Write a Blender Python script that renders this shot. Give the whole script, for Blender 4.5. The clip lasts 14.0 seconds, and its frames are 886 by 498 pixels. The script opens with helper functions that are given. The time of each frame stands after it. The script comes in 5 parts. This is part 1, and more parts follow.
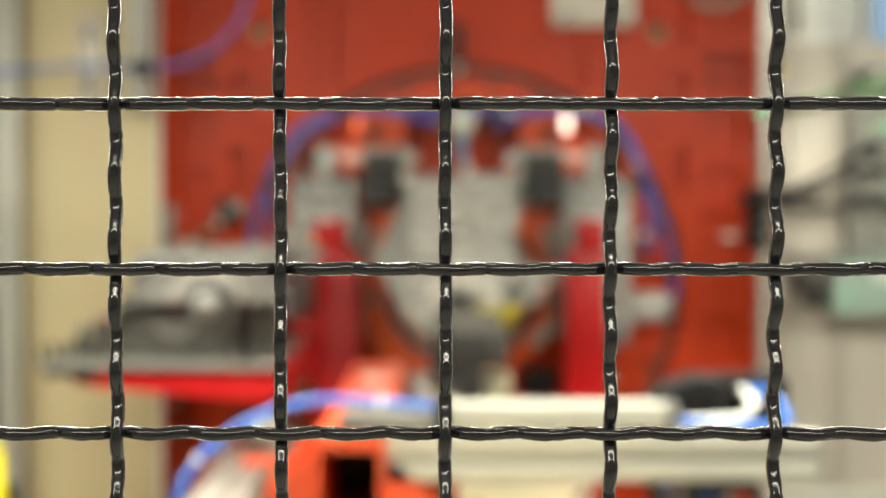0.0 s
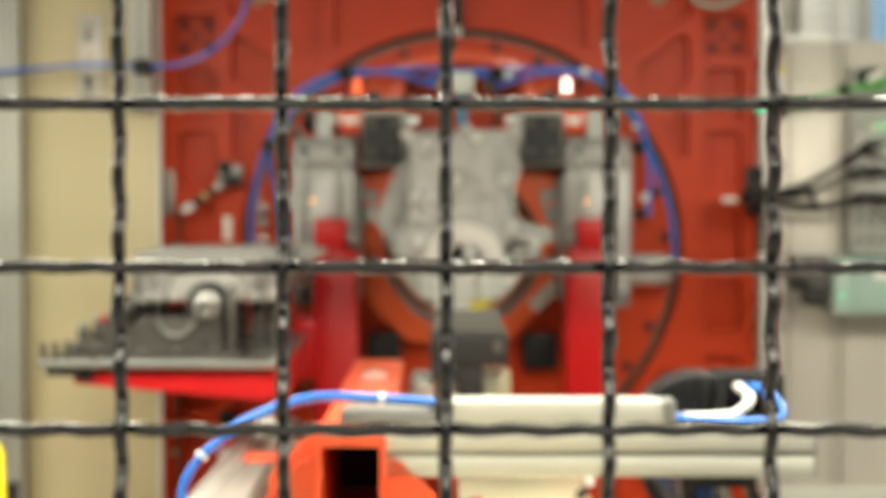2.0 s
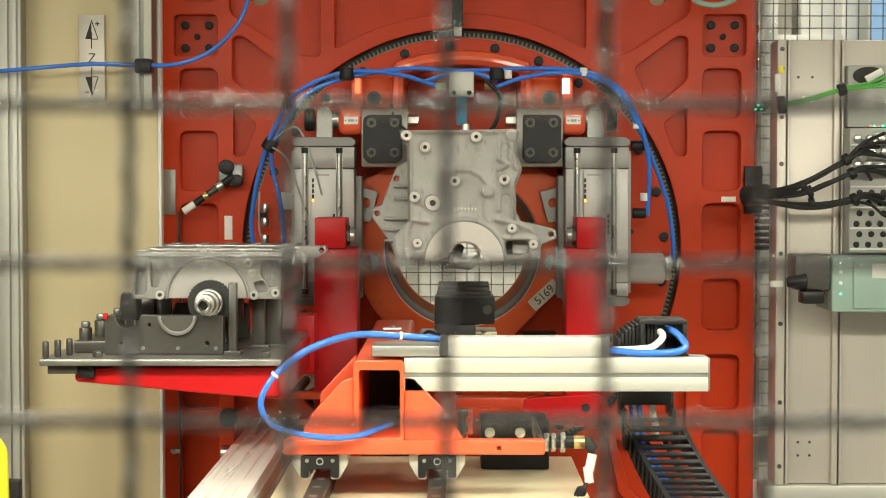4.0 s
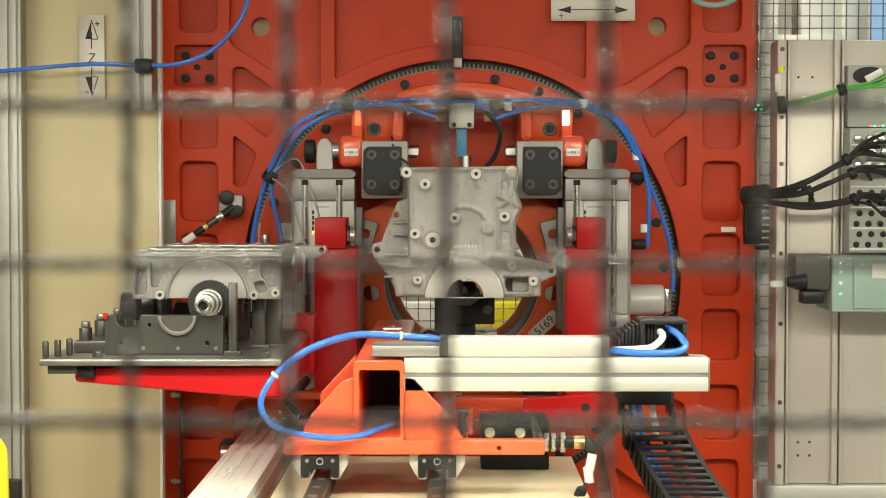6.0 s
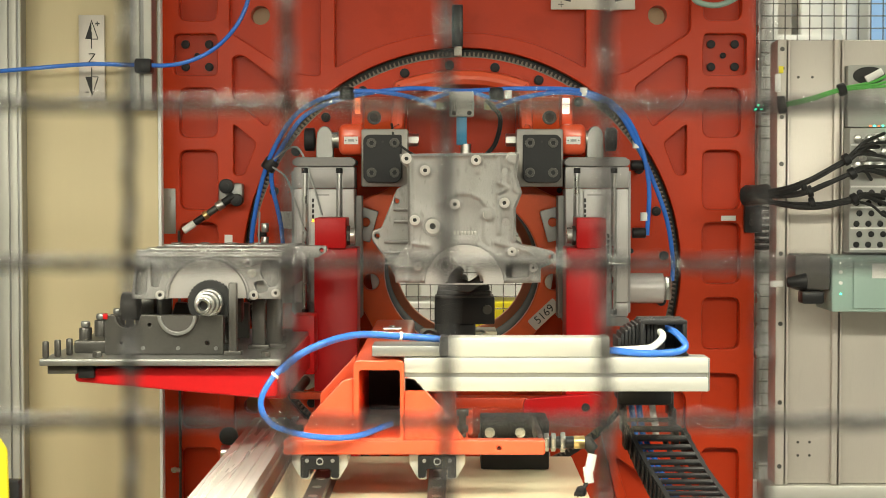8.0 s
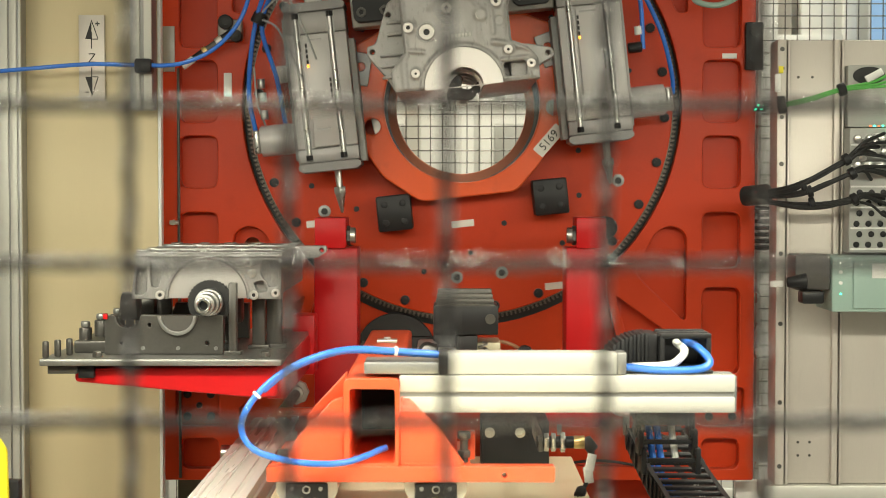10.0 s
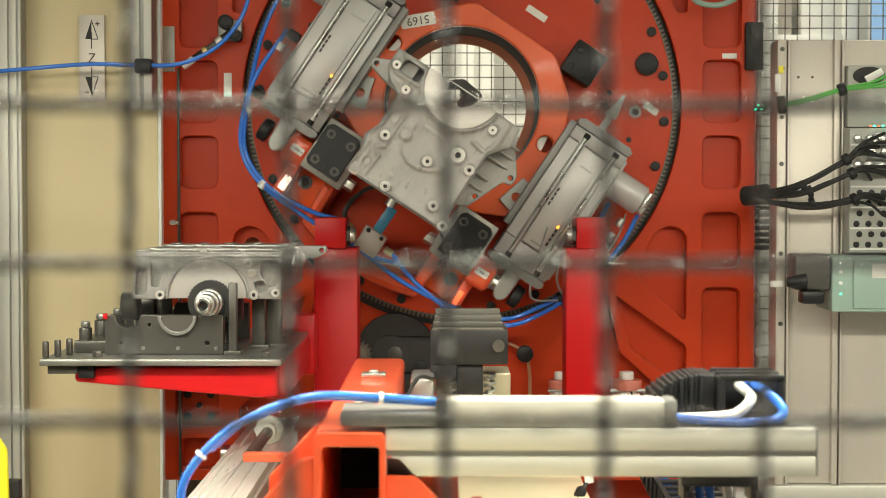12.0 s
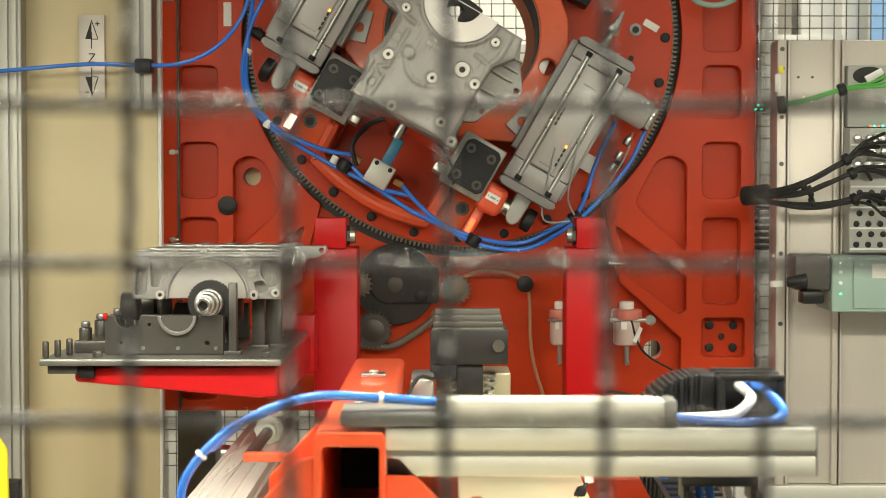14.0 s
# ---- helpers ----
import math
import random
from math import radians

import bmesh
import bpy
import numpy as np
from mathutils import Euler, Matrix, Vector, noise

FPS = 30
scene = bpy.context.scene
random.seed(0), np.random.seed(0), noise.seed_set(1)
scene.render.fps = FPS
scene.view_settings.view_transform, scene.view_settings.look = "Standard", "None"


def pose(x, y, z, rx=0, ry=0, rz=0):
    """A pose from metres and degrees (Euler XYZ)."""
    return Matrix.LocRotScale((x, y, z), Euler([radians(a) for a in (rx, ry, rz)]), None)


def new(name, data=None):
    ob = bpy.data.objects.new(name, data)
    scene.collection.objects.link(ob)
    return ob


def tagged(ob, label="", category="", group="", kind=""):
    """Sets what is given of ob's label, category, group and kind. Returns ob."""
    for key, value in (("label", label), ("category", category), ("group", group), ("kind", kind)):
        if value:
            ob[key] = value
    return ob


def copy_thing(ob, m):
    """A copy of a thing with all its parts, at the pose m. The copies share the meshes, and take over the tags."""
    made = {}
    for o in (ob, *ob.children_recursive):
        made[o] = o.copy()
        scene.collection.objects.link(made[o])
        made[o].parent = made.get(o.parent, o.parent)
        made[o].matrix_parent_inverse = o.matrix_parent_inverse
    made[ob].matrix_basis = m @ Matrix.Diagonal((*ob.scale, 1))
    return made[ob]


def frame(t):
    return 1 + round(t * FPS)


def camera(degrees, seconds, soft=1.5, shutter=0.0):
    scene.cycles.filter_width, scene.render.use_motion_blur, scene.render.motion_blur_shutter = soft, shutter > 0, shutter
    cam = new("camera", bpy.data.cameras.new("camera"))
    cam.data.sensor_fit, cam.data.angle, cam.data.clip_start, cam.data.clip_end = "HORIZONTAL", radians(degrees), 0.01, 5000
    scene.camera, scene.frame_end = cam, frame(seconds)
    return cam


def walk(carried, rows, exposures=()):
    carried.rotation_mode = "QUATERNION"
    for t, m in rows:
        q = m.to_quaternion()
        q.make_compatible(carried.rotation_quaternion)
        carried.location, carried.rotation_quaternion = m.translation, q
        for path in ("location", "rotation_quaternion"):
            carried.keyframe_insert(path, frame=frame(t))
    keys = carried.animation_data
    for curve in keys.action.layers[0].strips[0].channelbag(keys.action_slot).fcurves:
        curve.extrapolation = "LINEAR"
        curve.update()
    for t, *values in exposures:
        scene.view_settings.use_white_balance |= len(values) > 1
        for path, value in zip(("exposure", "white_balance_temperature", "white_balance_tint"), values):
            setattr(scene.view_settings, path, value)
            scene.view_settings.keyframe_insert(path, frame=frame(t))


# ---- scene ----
cam = camera(29.3, 14.0, 0.9, 0.4)
EYE = 1.4
# the lens pulls its focus from the guard mesh close before it to the machine: share of the way, in dioptres
NEAR, FAR = 0.4105, 2.6
PULL = [(0, 0.0), (0.5, 0.04), (1.0, 0.18), (1.4, 0.26), (1.8, 0.38), (2.0, 0.46), (2.2, 0.58), (2.4, 0.73), (2.6, 0.87), (2.8, 0.96), (3.0, 1.0), (14.0, 1.0)]
cam.data.dof.use_dof = True
cam.data.dof.aperture_fstop = 11.0
focus_mark = new("focus_mark")
cam.data.dof.focus_object = focus_mark
walk(cam, [(0.0, pose(0.0002, 0.0165, EYE, 87.95, 0, 0.21)),
           (1.0, pose(0.0002, 0.0160, EYE, 87.95, 0, 0.21)),
           (2.0, pose(0.0001, 0.0120, EYE, 87.92, 0, 0.21)),
           (2.5, pose(0, 0.0060, EYE, 87.90, 0, 0.21)),
           (3.1, pose(0, 0, EYE, 87.88, 0, 0.21)),
           (5.0, pose(0, 0, EYE, 87.88, 0, 0.21)),
           (14.0, pose(0, 0, EYE, 87.88, 0, 0.21))])

# ---- light ----
world = bpy.data.worlds.new("hall_air")
scene.world = world
world.use_nodes = True
world.node_tree.nodes["Background"].inputs[0].default_value = (1.0, 0.96, 0.88, 1)
world.node_tree.nodes["Background"].inputs[1].default_value = 0.14
scene.view_settings.exposure = 0.0
POWER = 0.93
FLASH = 38.0

# ---- motion tables ----
LIFT = [(0, -13), (0.55, -12), (0.9, -6), (1.2, 25), (1.5, 45), (1.9, 49), (3.9, 49), (4.9, -3), (5.2, -6), (6.2, -6), (6.5, 0), (7.0, 8),
        (7.5, 11), (8.0, 14), (8.2, 36), (8.5, 85), (9.3, 260), (9.7, 298), (9.9, 300), (12.3, 300), (12.5, 321), (12.8, 384), (13.0, 419), (13.25, 436), (13.5, 434), (14.0, 424)]
TURN = [(0, 0), (9.75, 0), (10.0, 6), (10.3, 21.5), (10.6, 40.5), (11.0, 64.4), (11.3, 87), (11.5, 104.7), (11.7, 125), (11.9, 141.5), (12.1, 149), (12.3, 150), (14.0, 150)]
REACH = [(0, 1.481), (1.85, 1.481), (2.1, 1.52), (2.5, 1.707), (3.0, 1.909), (3.2, 1.989), (3.5, 2.08), (3.7, 2.1), (9.2, 2.1), (9.5, 2.05),
         (10.3, 1.806), (10.5, 1.746), (11.0, 1.597), (11.25, 1.515), (11.45, 1.481), (14.0, 1.481)]


def glide(keys, t):
    """Monotone cubic through the keys."""
    n = len(keys)
    d = [(keys[i + 1][1] - keys[i][1]) / (keys[i + 1][0] - keys[i][0]) for i in range(n - 1)]
    m = [0.0] + [0.0 if d[i - 1] * d[i] <= 0 else 2 * d[i - 1] * d[i] / (d[i - 1] + d[i]) for i in range(1, n - 1)] + [0.0]
    for i in range(n - 1):
        (t0, a), (t1, b) = keys[i], keys[i + 1]
        if t <= t1:
            h = t1 - t0
            s = (t - t0) / h
            return (a * (1 + 2 * s) * (1 - s) ** 2 + b * s * s * (3 - 2 * s) + h * m[i] * s * (1 - s) ** 2 + h * m[i + 1] * s * s * (s - 1))
    return keys[-1][1]


# ---- materials ----
def material(name, base, rough=0.5, metal=0.0, vary=0.12, scale=8.0, bump=0.05, fine=220.0, coat=0.0, stretch=(1, 1, 1), spot=0.0, emit=0.0, spec=0.5):
    m = bpy.data.materials.new(name)
    m.use_nodes = True
    nt = m.node_tree
    b = nt.nodes["Principled BSDF"]
    co = nt.nodes.new("ShaderNodeTexCoord")
    mp = nt.nodes.new("ShaderNodeMapping")
    mp.inputs["Scale"].default_value = stretch
    nt.links.new(co.outputs["Object"], mp.inputs["Vector"])
    big = nt.nodes.new("ShaderNodeTexNoise")
    big.inputs["Scale"].default_value, big.inputs["Detail"].default_value = scale, 6
    small = nt.nodes.new("ShaderNodeTexNoise")
    small.inputs["Scale"].default_value, small.inputs["Detail"].default_value = fine, 3
    for n in (big, small):
        nt.links.new(mp.outputs[0], n.inputs["Vector"])
    mix = nt.nodes.new("ShaderNodeMix")
    mix.data_type = "RGBA"
    mix.inputs["A"].default_value = (*[c * (1 - vary) for c in base], 1)
    mix.inputs["B"].default_value = (*[min(1, c * (1 + vary)) for c in base], 1)
    add = nt.nodes.new("ShaderNodeMath")
    add.operation = "MULTIPLY_ADD"
    add.inputs[1].default_value, add.inputs[2].default_value = 0.35, -0.17
    nt.links.new(small.outputs["Fac"], add.inputs[0])
    both = nt.nodes.new("ShaderNodeMath")
    both.operation = "ADD"
    both.use_clamp = True
    nt.links.new(add.outputs[0], both.inputs[0])
    nt.links.new(big.outputs["Fac"], both.inputs[1])
    nt.links.new(both.outputs[0], mix.inputs["Factor"])
    last = mix.outputs["Result"]
    if spot:
        st = nt.nodes.new("ShaderNodeTexNoise")
        st.inputs["Scale"].default_value, st.inputs["Detail"].default_value = scale * 4, 8
        nt.links.new(mp.outputs[0], st.inputs["Vector"])
        rp = nt.nodes.new("ShaderNodeMapRange")
        rp.inputs["From Min"].default_value, rp.inputs["From Max"].default_value = 0.58, 0.72
        rp.inputs["To Max"].default_value = spot
        nt.links.new(st.outputs["Fac"], rp.inputs["Value"])
        dirt = nt.nodes.new("ShaderNodeMix")
        dirt.data_type = "RGBA"
        nt.links.new(rp.outputs[0], dirt.inputs["Factor"])
        nt.links.new(last, dirt.inputs["A"])
        dirt.inputs["B"].default_value = (*[c * 0.45 for c in base], 1)
        last = dirt.outputs["Result"]
    nt.links.new(last, b.inputs["Base Color"])
    ro = nt.nodes.new("ShaderNodeMapRange")
    ro.inputs["To Min"].default_value, ro.inputs["To Max"].default_value = max(0.03, rough - 0.08), min(1, rough + 0.1)
    nt.links.new(big.outputs["Fac"], ro.inputs["Value"])
    nt.links.new(ro.outputs[0], b.inputs["Roughness"])
    b.inputs["Metallic"].default_value = metal
    b.inputs["Coat Weight"].default_value = coat
    b.inputs["Specular IOR Level"].default_value = spec
    if bump:
        bp = nt.nodes.new("ShaderNodeBump")
        bp.inputs["Strength"].default_value, bp.inputs["Distance"].default_value = bump, 0.002
        nt.links.new(small.outputs["Fac"], bp.inputs["Height"])
        nt.links.new(bp.outputs[0], b.inputs["Normal"])
    if emit:
        b.inputs["Emission Color"].default_value = (*base, 1)
        b.inputs["Emission Strength"].default_value = emit
    return m


RED_ORANGE = material("orange_red_paint", (0.51, 0.043, 0.009), 0.34, vary=0.12, scale=5, bump=0.06, fine=260, coat=0.0, spot=0.18, spec=0.22)
ORANGE = material("bright_orange_paint", (0.73, 0.092, 0.030), 0.32, vary=0.08, scale=7, bump=0.06, coat=0.4, spot=0.1)
RED = material("signal_red_paint", (0.49, 0.008, 0.010), 0.34, vary=0.10, scale=6, bump=0.05, coat=0.0, spot=0.1, spec=0.25)
ALU = material("anodised_aluminium", (0.52, 0.515, 0.47), 0.42, 0.3, vary=0.05, scale=6, bump=0.02, fine=160, stretch=(0.2, 1, 4))
ALU_DARK = material("grey_aluminium", (0.30, 0.30, 0.29), 0.42, 0.7, vary=0.12, scale=12)
CAST = material("cast_aluminium", (0.255, 0.248, 0.24), 0.42, 0.55, vary=0.3, scale=26, bump=0.32, fine=650, spot=0.5, stretch=(1.6, 1, 0.7))
MACHINED = material("machined_aluminium", (0.50, 0.48, 0.46), 0.34, 0.5, vary=0.1, scale=20, bump=0.06, fine=500)
STEEL = material("bright_steel", (0.50, 0.50, 0.48), 0.28, 1.0, vary=0.1, scale=30, bump=0.03)
DARK_STEEL = material("blackened_steel", (0.085, 0.081, 0.073), 0.36, 0.55, vary=0.3, scale=10, bump=0.05, spot=0.3)
BLACK = material("black_plastic", (0.013, 0.013, 0.014), 0.42, vary=0.2, scale=20, bump=0.08, spec=0.3)
RUBBER = material("black_rubber", (0.012, 0.012, 0.012), 0.55, vary=0.2, scale=20, bump=0.1)
WIRE = material("black_wire_coating", (0.021, 0.019, 0.026), 0.17, 0.0, vary=0.25, scale=60, bump=0.05, fine=500, coat=0.8, spec=0.7)
BLUE = material("blue_hose_plastic", (0.035, 0.17, 0.66), 0.18, vary=0.08, scale=20, bump=0.02, coat=0.3)
GREEN = material("green_cable_plastic", (0.10, 0.42, 0.08), 0.4, vary=0.1, scale=20)
WHITE = material("white_plastic", (0.78, 0.78, 0.75), 0.45, vary=0.05, scale=12)
PANEL = material("pale_birch_panel", (0.65, 0.55, 0.335), 0.5, vary=0.06, scale=3, bump=0.06, fine=120, stretch=(6, 1, 0.6))
CREAM = material("cream_tabletop", (0.84, 0.75, 0.52), 0.4, vary=0.06, scale=4, bump=0.05)
SHEET = material("galvanised_sheet", (0.56, 0.52, 0.47), 0.42, 0.5, vary=0.1, scale=5, bump=0.05, stretch=(3, 1, 0.5), spot=0.08)
GREY = material("grey_paint", (0.33, 0.34, 0.33), 0.5, vary=0.1, scale=8)
GREEN_GREY = material("grey_green_housing", (0.30, 0.42, 0.37), 0.45, vary=0.06, scale=10)
YELLOW = material("yellow_paint", (0.85, 0.72, 0.02), 0.4, vary=0.05, scale=8)
GEAR_STEEL = material("worn_gear_steel", (0.075, 0.07, 0.062), 0.4, 0.5, vary=0.25, scale=20)
TERMINAL = material("light_grey_terminal", (0.40, 0.40, 0.375), 0.5, vary=0.08, scale=12)
TOWER = material("grey_anodised_aluminium", (0.29, 0.28, 0.275), 0.4, 0.3, vary=0.08, scale=7, bump=0.03, spot=0.12)
CAST_FACE = material("milled_cast_face", (0.36, 0.35, 0.322), 0.34, 0.45, vary=0.2, scale=30, bump=0.08, fine=500, spot=0.25)
# lighter copy of ALU: the overhead shine on the side beam is in its colour
LIT_ALU = material("lit_anodised_aluminium", (0.84, 0.83, 0.79), 0.25, 0.2, vary=0.03, scale=6, bump=0.02, fine=160, stretch=(4, 0.2, 1))
TEAL = material("teal_blue_plastic", (0.03, 0.20, 0.36), 0.35, vary=0.1, scale=20)
CAP = material("grey_end_cap", (0.17, 0.165, 0.16), 0.4, 0.4, vary=0.12, scale=14, bump=0.06)
BRASS = material("brass", (0.65, 0.48, 0.22), 0.3, 1.0, vary=0.1, scale=20)
CONCRETE = material("pale_sealed_concrete", (0.44, 0.43, 0.41), 0.7, vary=0.15, scale=2, bump=0.2, fine=60)
HALL = material("pale_hall_wall", (0.80, 0.79, 0.74), 0.6, vary=0.04, scale=1)
HALL_GREY = material("light_hall_wall", (0.72, 0.71, 0.68), 0.6, vary=0.06, scale=1)
LAMP = material("lit_tube", (1.0, 0.95, 0.86), 0.5, vary=0.0, emit=2.5)
LED_GREEN = material("green_led", (0.05, 1.0, 0.5), 0.5, vary=0.0, emit=4.0)
LED_AMBER = material("amber_led", (1.0, 0.35, 0.02), 0.5, vary=0.0, emit=4.0)
LED_WHITE = material("white_led", (1.0, 0.88, 0.72), 0.5, vary=0.0, emit=3.0)
LED_ORANGE = material("orange_led", (1.0, 0.20, 0.06), 0.5, vary=0.0, emit=1.1)
JAW = material("dark_cast_iron", (0.12, 0.113, 0.105), 0.42, 0.6, vary=0.2, scale=14, bump=0.12)
INK = material("black_print", (0.02, 0.02, 0.02), 0.6, vary=0.05)
FLANGE_PAINT = material("orange_flange_paint", (0.75, 0.105, 0.022), 0.32, vary=0.10, scale=9, bump=0.06, coat=0.08, spot=0.18, spec=0.36)
FROST = material("frosted_pink_plastic", (0.60, 0.48, 0.43), 0.3, vary=0.1, scale=30)
PINK = material("faded_red_plastic", (0.62, 0.20, 0.15), 0.35, vary=0.08, scale=20)
SATIN = material("satin_aluminium", (0.46, 0.45, 0.44), 0.38, 0.2, vary=0.05, scale=20, bump=0.03)
GROUND_STEEL = material("ground_steel", (0.29, 0.29, 0.28), 0.35, 0.8, vary=0.18, scale=9, bump=0.06, stretch=(4, 0.6, 1), spot=0.2)
TOOTH = material("bare_tooth_steel", (0.15, 0.125, 0.10), 0.4, 0.35, vary=0.25, scale=40)
JAW_STEEL = material("grey_ground_jaw_steel", (0.28, 0.265, 0.245), 0.38, 0.4, vary=0.15, scale=14, bump=0.06, spot=0.2)
OLIVE = material("olive_zinc_plate", (0.36, 0.32, 0.22), 0.4, 0.4, vary=0.15, scale=16, bump=0.05)
SLEEVE = material("dark_bore_sleeve", (0.030, 0.028, 0.027), 0.7, 0.1, vary=0.3, scale=12)
AMBER_HOSE = material("amber_hose_plastic", (0.42, 0.22, 0.12), 0.35, vary=0.1, scale=20)
REAR_RING = material("faded_orange_paint", (0.62, 0.19, 0.09), 0.4, vary=0.1, scale=14)
BLUE_SHEET = material("blue_sheet", (0.25, 0.45, 0.8), 0.5, vary=0.05)


# ---- mesh helpers: millimetres in, metres out ----
def box(bm, x0, x1, y0, y1, z0, z1, bevel=0.0, seg=2):
    m = Matrix.Translation(((x0 + x1) / 2000, (y0 + y1) / 2000, (z0 + z1) / 2000)) @ Matrix.Diagonal((abs(x1 - x0) / 1000, abs(y1 - y0) / 1000, abs(z1 - z0) / 1000, 1))
    vs = bmesh.ops.create_cube(bm, size=1, matrix=m)["verts"]
    if bevel:
        es = list({e for v in vs for e in v.link_edges})
        bmesh.ops.bevel(bm, geom=es, offset=bevel / 1000, segments=seg, profile=0.5, affect="EDGES")
    return bm


def rod(bm, a, b, r, r2=None, n=20, bevel=0.0):
    a, b = Vector(a) / 1000, Vector(b) / 1000
    d = b - a
    m = Matrix.Translation((a + b) / 2) @ d.to_track_quat("Z", "Y").to_matrix().to_4x4()
    vs = bmesh.ops.create_cone(bm, cap_ends=True, segments=n, radius1=r / 1000, radius2=(r if r2 is None else r2) / 1000, depth=d.length, matrix=m)["verts"]
    if bevel:
        fs = {f for v in vs for f in v.link_faces if len(f.verts) > 4}
        es = list({e for f in fs for e in f.edges})
        bmesh.ops.bevel(bm, geom=es, offset=bevel / 1000, segments=2, profile=0.5, affect="EDGES")
    return bm


def bolt(bm, x, y, z, r=8, h=8):
    """A socket-head screw that looks towards -y."""
    rod(bm, (x, y, z), (x, y - h, z), r, n=16, bevel=r * 0.15)
    rod(bm, (x, y - h, z), (x, y - h - 0.6, z), r * 0.5, n=6)
    return bm


def corners(pts, r, n=4):
    """The polygon pts with its corners rounded by r."""
    out = []
    for i, p in enumerate(pts):
        p, a, b = Vector(p), Vector(pts[i - 1]), Vector(pts[(i + 1) % len(pts)])
        u, v = (a - p), (b - p)
        k = min(r, u.length * 0.45, v.length * 0.45)
        s, e = p + u.normalized() * k, p + v.normalized() * k
        for j in range(n + 1):
            t = j / n
            out.append(tuple(s * (1 - t) ** 2 + p * 2 * t * (1 - t) + e * t * t))
    return out


def circle(x, z, r, n=32, a0=0, a1=360):
    full = a1 - a0 >= 360
    k = n if full else n + 1
    return [(x + r * math.cos(radians(a0 + (a1 - a0) * i / n)), z + r * math.sin(radians(a0 + (a1 - a0) * i / n))) for i in range(k)]


def rect(x0, x1, z0, z1, r=0):
    p = [(x0, z0), (x1, z0), (x1, z1), (x0, z1)]
    return corners(p, r) if r else p


def slab(outer, holes, y0, y1, bevel=0.0):
    """A flat piece with holes in the x-z plane, from y0 (front) to y1, as a new bmesh."""
    cu = bpy.data.curves.new("outline", "CURVE")
    cu.dimensions, cu.fill_mode, cu.extrude = "2D", "BOTH", max(abs(y1 - y0) / 2 - bevel, 0.01) / 1000
    cu.bevel_depth, cu.bevel_resolution, cu.offset = bevel / 1000, 1, -bevel / 1000
    for loop in (outer, *holes):
        s = cu.splines.new("POLY")
        s.points.add(len(loop) - 1)
        for q, (x, z) in zip(s.points, loop):
            q.co = (x / 1000, z / 1000, 0, 1)
        s.use_cyclic_u = True
    ob = bpy.data.objects.new("outline", cu)
    scene.collection.objects.link(ob)
    me = bpy.data.meshes.new_from_object(ob.evaluated_get(bpy.context.evaluated_depsgraph_get()))
    bpy.data.objects.remove(ob)
    bpy.data.curves.remove(cu)
    me.transform(Matrix.Translation((0, (y0 + y1) / 2000, 0)) @ Matrix.Rotation(radians(90), 4, "X"))
    bm = bmesh.new()
    bm.from_mesh(me)
    bpy.data.meshes.remove(me)
    return bm


def hose(bm, pts, r, n=10, step=6):
    """A round hose along a smooth curve through pts; r: its radius, or one for each point where step is 1."""
    p = [Vector(q) / 1000 for q in pts]
    p = [p[0] * 2 - p[1]] + p + [p[-1] * 2 - p[-2]]
    line = []
    for i in range(1, len(p) - 2):
        for j in range(step):
            t = j / step
            line.append(0.5 * (2 * p[i] + (p[i + 1] - p[i - 1]) * t + (2 * p[i - 1] - 5 * p[i] + 4 * p[i + 1] - p[i + 2]) * t * t + (3 * p[i] - p[i - 1] - 3 * p[i + 1] + p[i + 2]) * t ** 3))
    line.append(p[-2])
    side = (line[1] - line[0]).orthogonal().normalized()
    rings = []
    for i, c in enumerate(line):
        thick = r[i] if isinstance(r, list) else r
        d = (line[min(i + 1, len(line) - 1)] - line[max(i - 1, 0)]).normalized()
        side = (side - d * side.dot(d)).normalized()
        up = d.cross(side)
        rings.append([bm.verts.new(c + (side * math.cos(2 * math.pi * k / n) + up * math.sin(2 * math.pi * k / n)) * thick / 1000) for k in range(n)])
    for a, b in zip(rings, rings[1:]):
        for k in range(n):
            bm.faces.new((a[k], a[(k + 1) % n], b[(k + 1) % n], b[k]))
    bm.faces.new(rings[0][::-1]), bm.faces.new(rings[-1])
    return bm


def finish(bm, name, mat, smooth=40):
    me = bpy.data.meshes.new(name)
    bmesh.ops.recalc_face_normals(bm, faces=bm.faces[:])
    for f in bm.faces:
        f.smooth = True
    lim = radians(smooth)
    for e in bm.edges:
        e.smooth = len(e.link_faces) == 2 and e.calc_face_angle(0) < lim
    bm.to_mesh(me)
    bm.free()
    me.materials.append(mat)
    return me


def part(name, bm, mat, parent, label=""):
    ob = new(name, finish(bm, name, mat))
    ob.parent = parent
    if label:
        ob["label"] = label
    return ob


def piece(name, me, parent, m=None):
    """One more object on a mesh that others share."""
    ob = new(name, me)
    ob.parent = parent
    if m is not None:
        ob.matrix_basis = m
    return ob


def thing(name, at, label, category, group="", kind=""):
    ob = new(name)
    ob.empty_display_size = 0.05
    ob.matrix_basis = at
    return tagged(ob, label, category, group, kind)


def solid(name, bm, mat, at, label, category, group="", kind=""):
    ob = new(name, finish(bm, name, mat))
    ob.matrix_basis = at
    return tagged(ob, label, category, group, kind)



